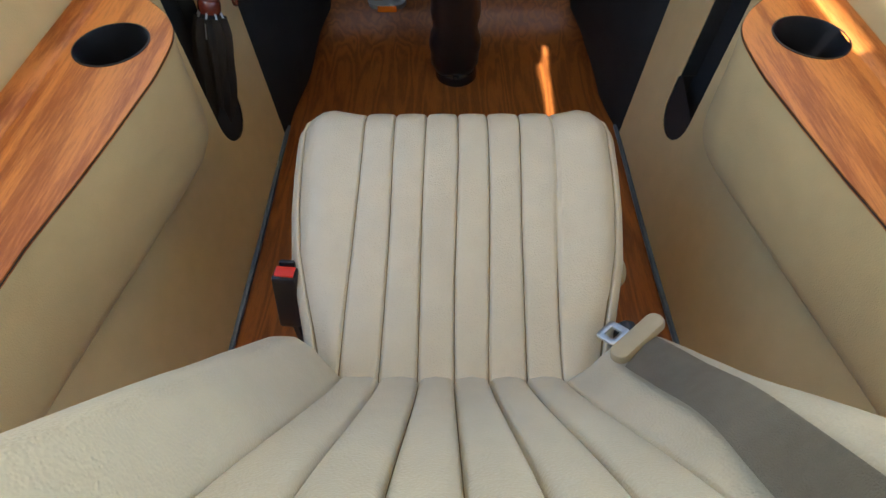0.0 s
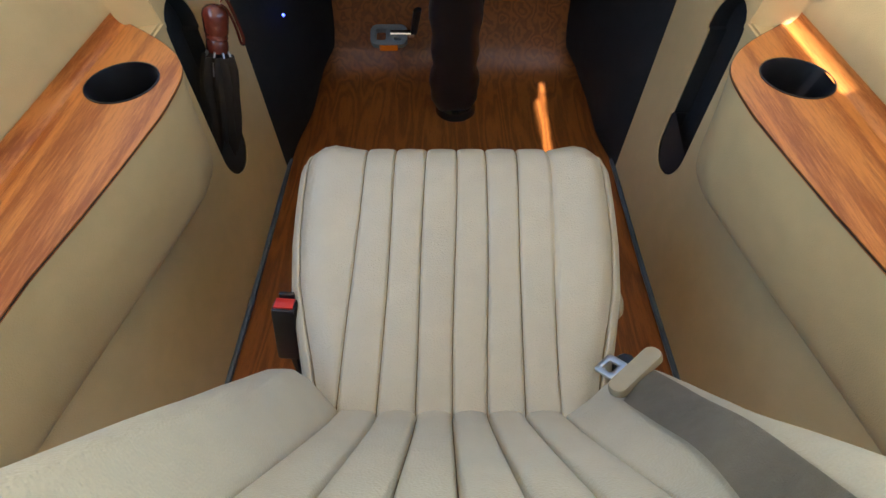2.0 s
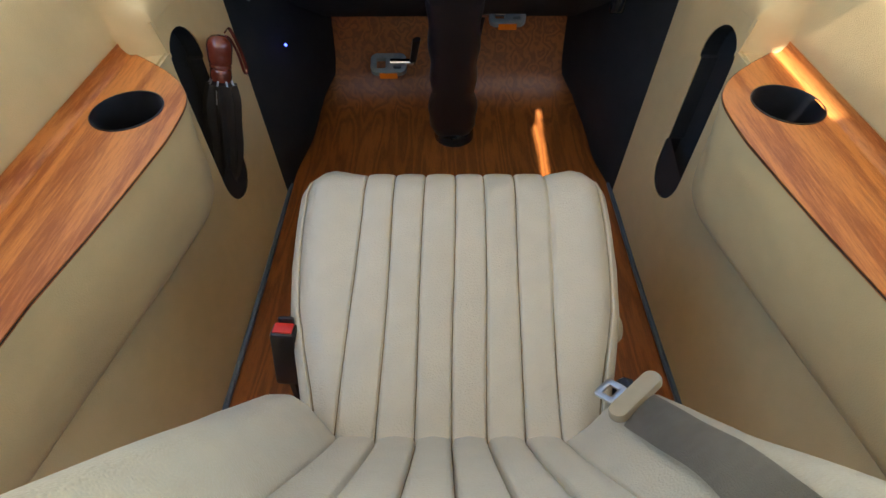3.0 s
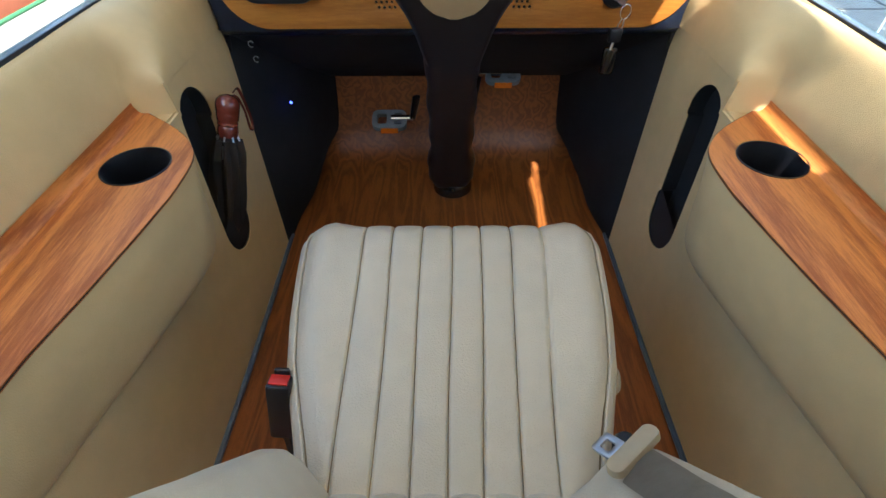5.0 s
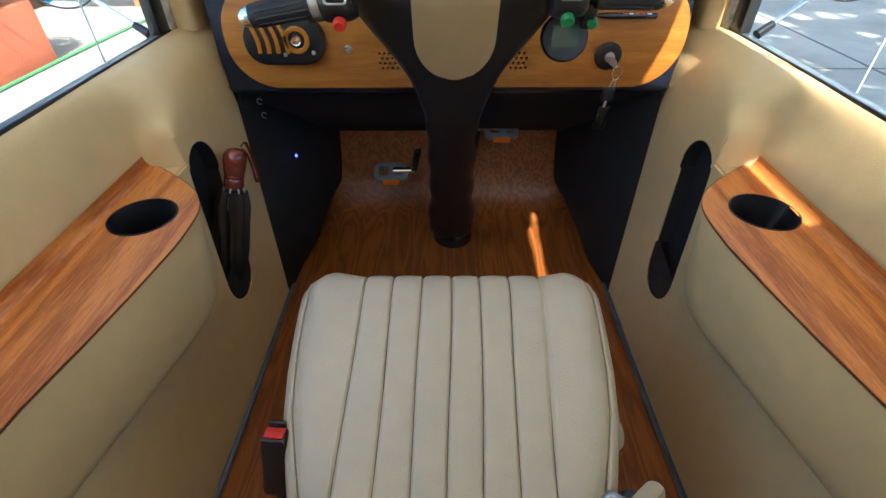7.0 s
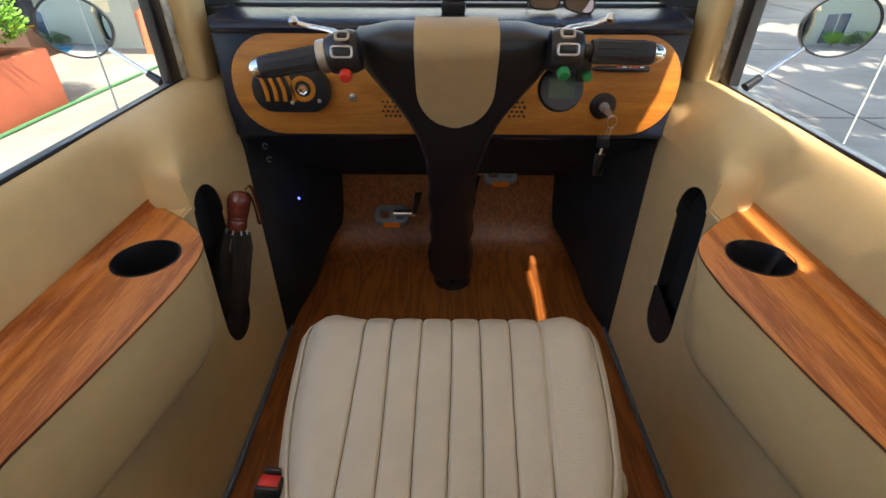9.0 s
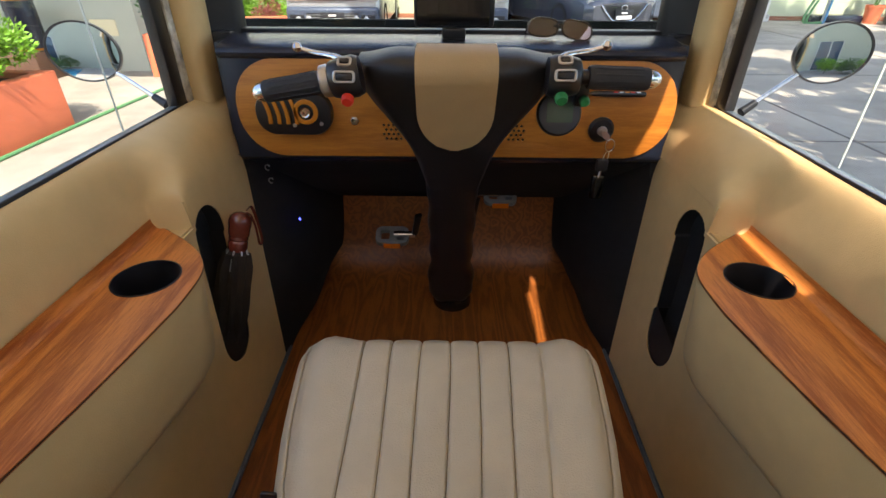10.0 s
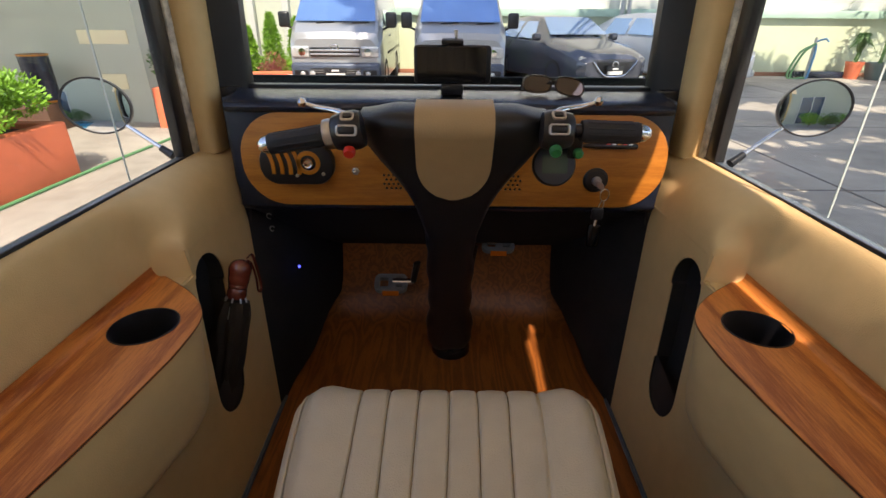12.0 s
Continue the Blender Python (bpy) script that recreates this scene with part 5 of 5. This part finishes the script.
def hull(sections, n=8):
    """A body lofted from sections (y, half-width at sill, half-width at belt, half-width at roof, z sill, z belt, z roof)."""
    rows = []
    for y, a, b, c, z0, z1, z2 in sections:
        half = [(a * 0.9, z0), (a, z0 + 0.05), (b, (z0 + z1) / 2), (b, z1), (b * 0.98, z1 + 0.02), ((b + c) / 2, (z1 + z2) / 2), (c, z2 - 0.05), (c * 0.93, z2 - 0.01), (c * 0.6, z2), (0.0, z2 + 0.008)]
        rows.append([(x, y, z) for x, z in half] + [(-x, y, z) for x, z in half[-2::-1]])
    bm = grid(rows)
    bm.faces.new([bm.verts.new(v) for v in rows[0]])
    bm.faces.new([bm.verts.new(v) for v in rows[-1]])
    return bm


def wheel(parent, x, y, r, k):
    m = Matrix.Translation((x, y, r)) @ Matrix.Rotation(radians(90 * k), 4, "Y")
    w = part("wheel", lathe([(r * 0.66, -0.1), (r * 0.9, -0.1), (r, -0.06), (r, 0.06), (r * 0.9, 0.095), (r * 0.66, 0.09), (r * 0.66, -0.1)], 24, m, False), TYRE, parent)
    part("rim", lathe([(0.0, 0.05), (r * 0.2, 0.07), (r * 0.3, 0.05), (r * 0.62, 0.06), (r * 0.67, 0.09), (r * 0.67, -0.08)], 20, m, False), STEEL, w, "alloy rim")


def number_plate(parent, x, y, z, w=0.42, h=0.20):
    p = part("number_plate", box(x - w / 2, x + w / 2, y - 0.015, y, z - h / 2, z + h / 2, 0.004), PLATE, parent, "black plate with pale bars")
    part("bar", box(x - w * 0.42, x + w * 0.42, y - 0.019, y - 0.0155, z - h * 0.30, z + h * 0.02), BARS, p, "pale bar")
    part("bar", box(x - w * 0.16, x + w * 0.16, y - 0.019, y - 0.0155, z + h * 0.18, z + h * 0.32), BARS, p, "pale bar")


def van():
    """A forward-control van, front at y = 0, nose towards -y, standing at z = 0."""
    t = thing("van", (0, 0, 0), "silver minivan with a grey-blue lower bumper, parked nose-on", "van", "parked vans")
    part("body", hull([(0.00, 0.74, 0.76, 0.70, 0.24, 0.86, 1.02), (0.05, 0.80, 0.82, 0.76, 0.22, 0.90, 1.13), (0.22, 0.83, 0.845, 0.79, 0.22, 1.02, 1.24), (0.42, 0.84, 0.845, 0.76, 0.22, 1.20, 1.40), (0.85, 0.845, 0.845, 0.70, 0.22, 1.20, 1.86), (1.15, 0.845, 0.845, 0.70, 0.22, 1.20, 1.96), (3.0, 0.845, 0.845, 0.70, 0.22, 1.20, 1.98), (4.6, 0.845, 0.845, 0.69, 0.24, 1.20, 1.95), (4.7, 0.80, 0.80, 0.65, 0.26, 1.2, 1.90)]), SILVER, t, "silver painted body", angle=28)
    def on_screen(x, u):
        return (x, 0.275 + 0.60 * u, 1.285 + 0.575 * u)
    rows = [[Vector(on_screen(x * (0.735 - 0.075 * u), u)) + Vector((0, 0.015 * x * x - 0.035, 0.03)) for x in np.linspace(-1, 1, 11)] for u in np.linspace(0, 1, 6)]
    scr = part("windscreen", grid(rows), WINDOW, t, "windscreen with a sky-blue reflection in its colour")
    for x in (-0.35, 0.3):
        part("wiper", tube([(x, 0.25, 1.285), (x + 0.32, 0.262, 1.295)], 0.012, 6), PLASTIC, scr)
    bp = part("bumper", box(-0.82, 0.82, -0.10, 0.12, 0.20, 0.62, 0.06, 3), DARKBLUE, t, "grey-blue bumper")
    part("intake", box(-0.46, 0.46, -0.112, -0.08, 0.42, 0.53, 0.012), PLASTIC, bp, "black intake")
    for z in (0.455, 0.495):
        part("intake_bar", box(-0.46, 0.46, -0.120, -0.110, z - 0.006, z + 0.006), GREY, bp)
    for k in (-1, 1):
        part("side_intake", box(*sorted((k * 0.50, k * 0.76)), -0.108, -0.07, 0.40, 0.50, 0.012), PLASTIC, bp)
        part("fog_lamp", lathe([(0, 0), (0.05, 0), (0.05, 0.02), (0.03, 0.03), (0, 0.03)], 16, Matrix.Translation((k * 0.42, -0.112, 0.435)) @ Matrix.Rotation(radians(90), 4, "X")), LAMP, bp)
        part("fog_lamp", lathe([(0, 0), (0.045, 0), (0.045, 0.02), (0.03, 0.03), (0, 0.03)], 16, Matrix.Translation((k * 0.60, -0.110, 0.43)) @ Matrix.Rotation(radians(90), 4, "X")), LAMP, bp)
        hl = part("headlight", box(*sorted((k * 0.47, k * 0.80)), -0.035, 0.10, 0.70, 0.90, 0.03, 3), LAMP, t, "clear headlight")
        part("lamp_bowl", lathe([(0, 0), (0.06, 0), (0.065, 0.012), (0, 0.014)], 16, Matrix.Translation((k * 0.60, -0.034, 0.80)) @ Matrix.Rotation(radians(90), 4, "X")), CHROME, hl)
        part("turn_signal", box(*sorted((k * 0.74, k * 0.795)), -0.040, -0.02, 0.72, 0.88, 0.01), LAMP, hl)
        mr = part("door_mirror", box(*sorted((k * 0.90, k * 1.10)), 0.42, 0.56, 1.20, 1.47, 0.04, 3), PLASTIC, t, "black door mirror")
        part("mirror_arm", tube([(k * 0.82, 0.55, 1.16), (k * 0.95, 0.50, 1.22)], 0.02, 8), PLASTIC, mr)
        for y0, y1 in ((0.92, 1.85), (1.95, 3.15), (3.25, 4.45)):
            rows = [[(k * (0.852 - 0.135 * u), y, 1.25 + 0.52 * u) for y in (y0 + 0.28 * u * (y0 < 1), y1)] for u in (0, 1)]
            part("side_window", grid(rows), WINDOW, t)
        part("door_handle", box(*sorted((k * 0.845, k * 0.868)), 1.62, 1.80, 1.02, 1.06, 0.01), CHROME, t)
        for y in (0.86, 3.5):
            wheel(t, k * 0.76, y, 0.33, k)
        part("side_strip", box(*sorted((k * 0.842, k * 0.856)), 1.3, 4.4, 0.70, 0.75, 0.004), PLASTIC, t)
    gr = part("grille", plate(rounded(-0.46, 0.46, 0.72, 0.88, 0.03), 0.02, Matrix.Translation((0, -0.022, 0)) @ Matrix.Rotation(radians(90), 4, "X"), 0.005), PLASTIC, t, "dark grille")
    for z in (0.765, 0.83):
        part("grille_bar", box(-0.45, 0.45, -0.062, -0.042, z - 0.018, z + 0.018, 0.006), SILVER, gr)
    part("emblem", plate(ring(0, 0.885, 0.075, 0.052), 0.012, Matrix.Translation((0, -0.045, 0)) @ Matrix.Rotation(radians(90), 4, "X"), 0.003, holes=[ring(0, 0.885, 0.055, 0.034)]), CHROME, t, "chrome oval emblem")
    number_plate(t, 0, -0.115, 0.44)
    return t


def sedan(paint, label, group):
    """A low saloon car, front at y = 0, nose towards -y."""
    t = thing("car", (0, 0, 0), label, "car", group)
    part("body", hull([(0.02, 0.60, 0.66, 0.55, 0.24, 0.58, 0.66), (0.12, 0.78, 0.82, 0.66, 0.20, 0.64, 0.75), (0.40, 0.86, 0.88, 0.74, 0.18, 0.72, 0.86), (1.20, 0.89, 0.895, 0.80, 0.18, 0.86, 0.98), (1.32, 0.89, 0.895, 0.78, 0.18, 0.90, 1.03), (2.00, 0.89, 0.895, 0.58, 0.18, 0.92, 1.42), (2.6, 0.89, 0.895, 0.56, 0.18, 0.94, 1.455), (3.3, 0.89, 0.895, 0.56, 0.18, 0.96, 1.40), (4.1, 0.88, 0.88, 0.62, 0.20, 0.98, 1.08), (4.5, 0.82, 0.82, 0.66, 0.26, 0.96, 1.04)]), paint, t, "", angle=42)
    rows = [[Vector((x * (0.74 - 0.17 * u), 1.33 + 0.64 * u + 0.02 * x * x - 0.03, 1.035 + 0.365 * u + 0.03)) for x in np.linspace(-1, 1, 11)] for u in np.linspace(0.04, 0.96, 6)]
    part("windscreen", grid(rows), WINDOW, t, "windscreen with a sky-blue reflection in its colour")
    gr = part("grille", plate([(-0.42, 0.62), (0.42, 0.62), (0.36, 0.46), (0.22, 0.36), (-0.22, 0.36), (-0.36, 0.46)], 0.03, Matrix.Translation((0, 0.035, 0)) @ Matrix.Rotation(radians(90), 4, "X"), 0.006), PLASTIC, t, "black grille")
    part("chrome_wing", tube(spline([(-0.52, 0.0, 0.63), (-0.40, -0.015, 0.50), (-0.24, -0.02, 0.37), (0, -0.025, 0.345), (0.24, -0.02, 0.37), (0.40, -0.015, 0.50), (0.52, 0.0, 0.63)], 30), 0.014, 8), CHROME, gr, "chrome surround")
    part("emblem", plate(ring(0, 0.575, 0.075, 0.055), 0.012, Matrix.Translation((0, 0.002, 0)) @ Matrix.Rotation(radians(90), 4, "X"), 0.003, holes=[ring(0, 0.575, 0.058, 0.04)]), CHROME, t, "chrome oval emblem")
    number_plate(t, 0, -0.012, 0.44)
    part("bumper", box(-0.84, 0.84, 0.03, 0.30, 0.17, 0.33, 0.05, 3), paint, t)
    for k in (-1, 1):
        hl = part("headlight", hull([(0.10, 0.10, 0.10, 0.08, 0.60, 0.66, 0.70), (0.42, 0.12, 0.12, 0.10, 0.63, 0.70, 0.76)]), LAMP, t, "clear headlight")
        hl.location.x += k * 0.68
        part("fog_lamp", lathe([(0, 0), (0.05, 0), (0.05, 0.02), (0, 0.025)], 16, Matrix.Translation((k * 0.70, 0.035, 0.29)) @ Matrix.Rotation(radians(90), 4, "X")), LAMP, t)
        mr = part("door_mirror", box(*sorted((k * 0.90, k * 1.08)), 1.42, 1.56, 0.95, 1.10, 0.04, 3), paint, t)
        for y0, y1, z1 in ((1.72, 2.55, 0.34), (2.62, 3.35, 0.34)):
            rows = [[(k * (0.893 - 0.27 * u), y0 + (0.35 * u if y0 < 2 else 0.0), 0.985 + z1 * u), (k * (0.893 - 0.27 * u), y1 - (0.10 * u if y0 > 2 else 0.0), 0.995 + z1 * u)] for u in (0, 1)]
            part("side_window", grid(rows), WINDOW, t)
        for y in (0.88, 3.55):
            wheel(t, k * 0.80, y, 0.325, k)
    return t


v = van()
v.matrix_basis = pose(-2.05, 9.55, GROUND, 0, 0, 1)
copy_thing(v, pose(0.24, 9.55, GROUND, 0, 0, 0.5))
c = sedan(CHARCOAL, "charcoal saloon car with a chrome grille edge, parked by the wall", "parked cars")
c.matrix_basis = pose(3.35, 10.3, GROUND, 0, 0, 20)
w = sedan(WHITECAR, "pearl-white car parked beyond the charcoal saloon", "parked cars")
w.matrix_basis = pose(6.45, 11.5, GROUND, 0, 0, 31) @ Matrix.Diagonal((1.0, 0.95, 1.06, 1))
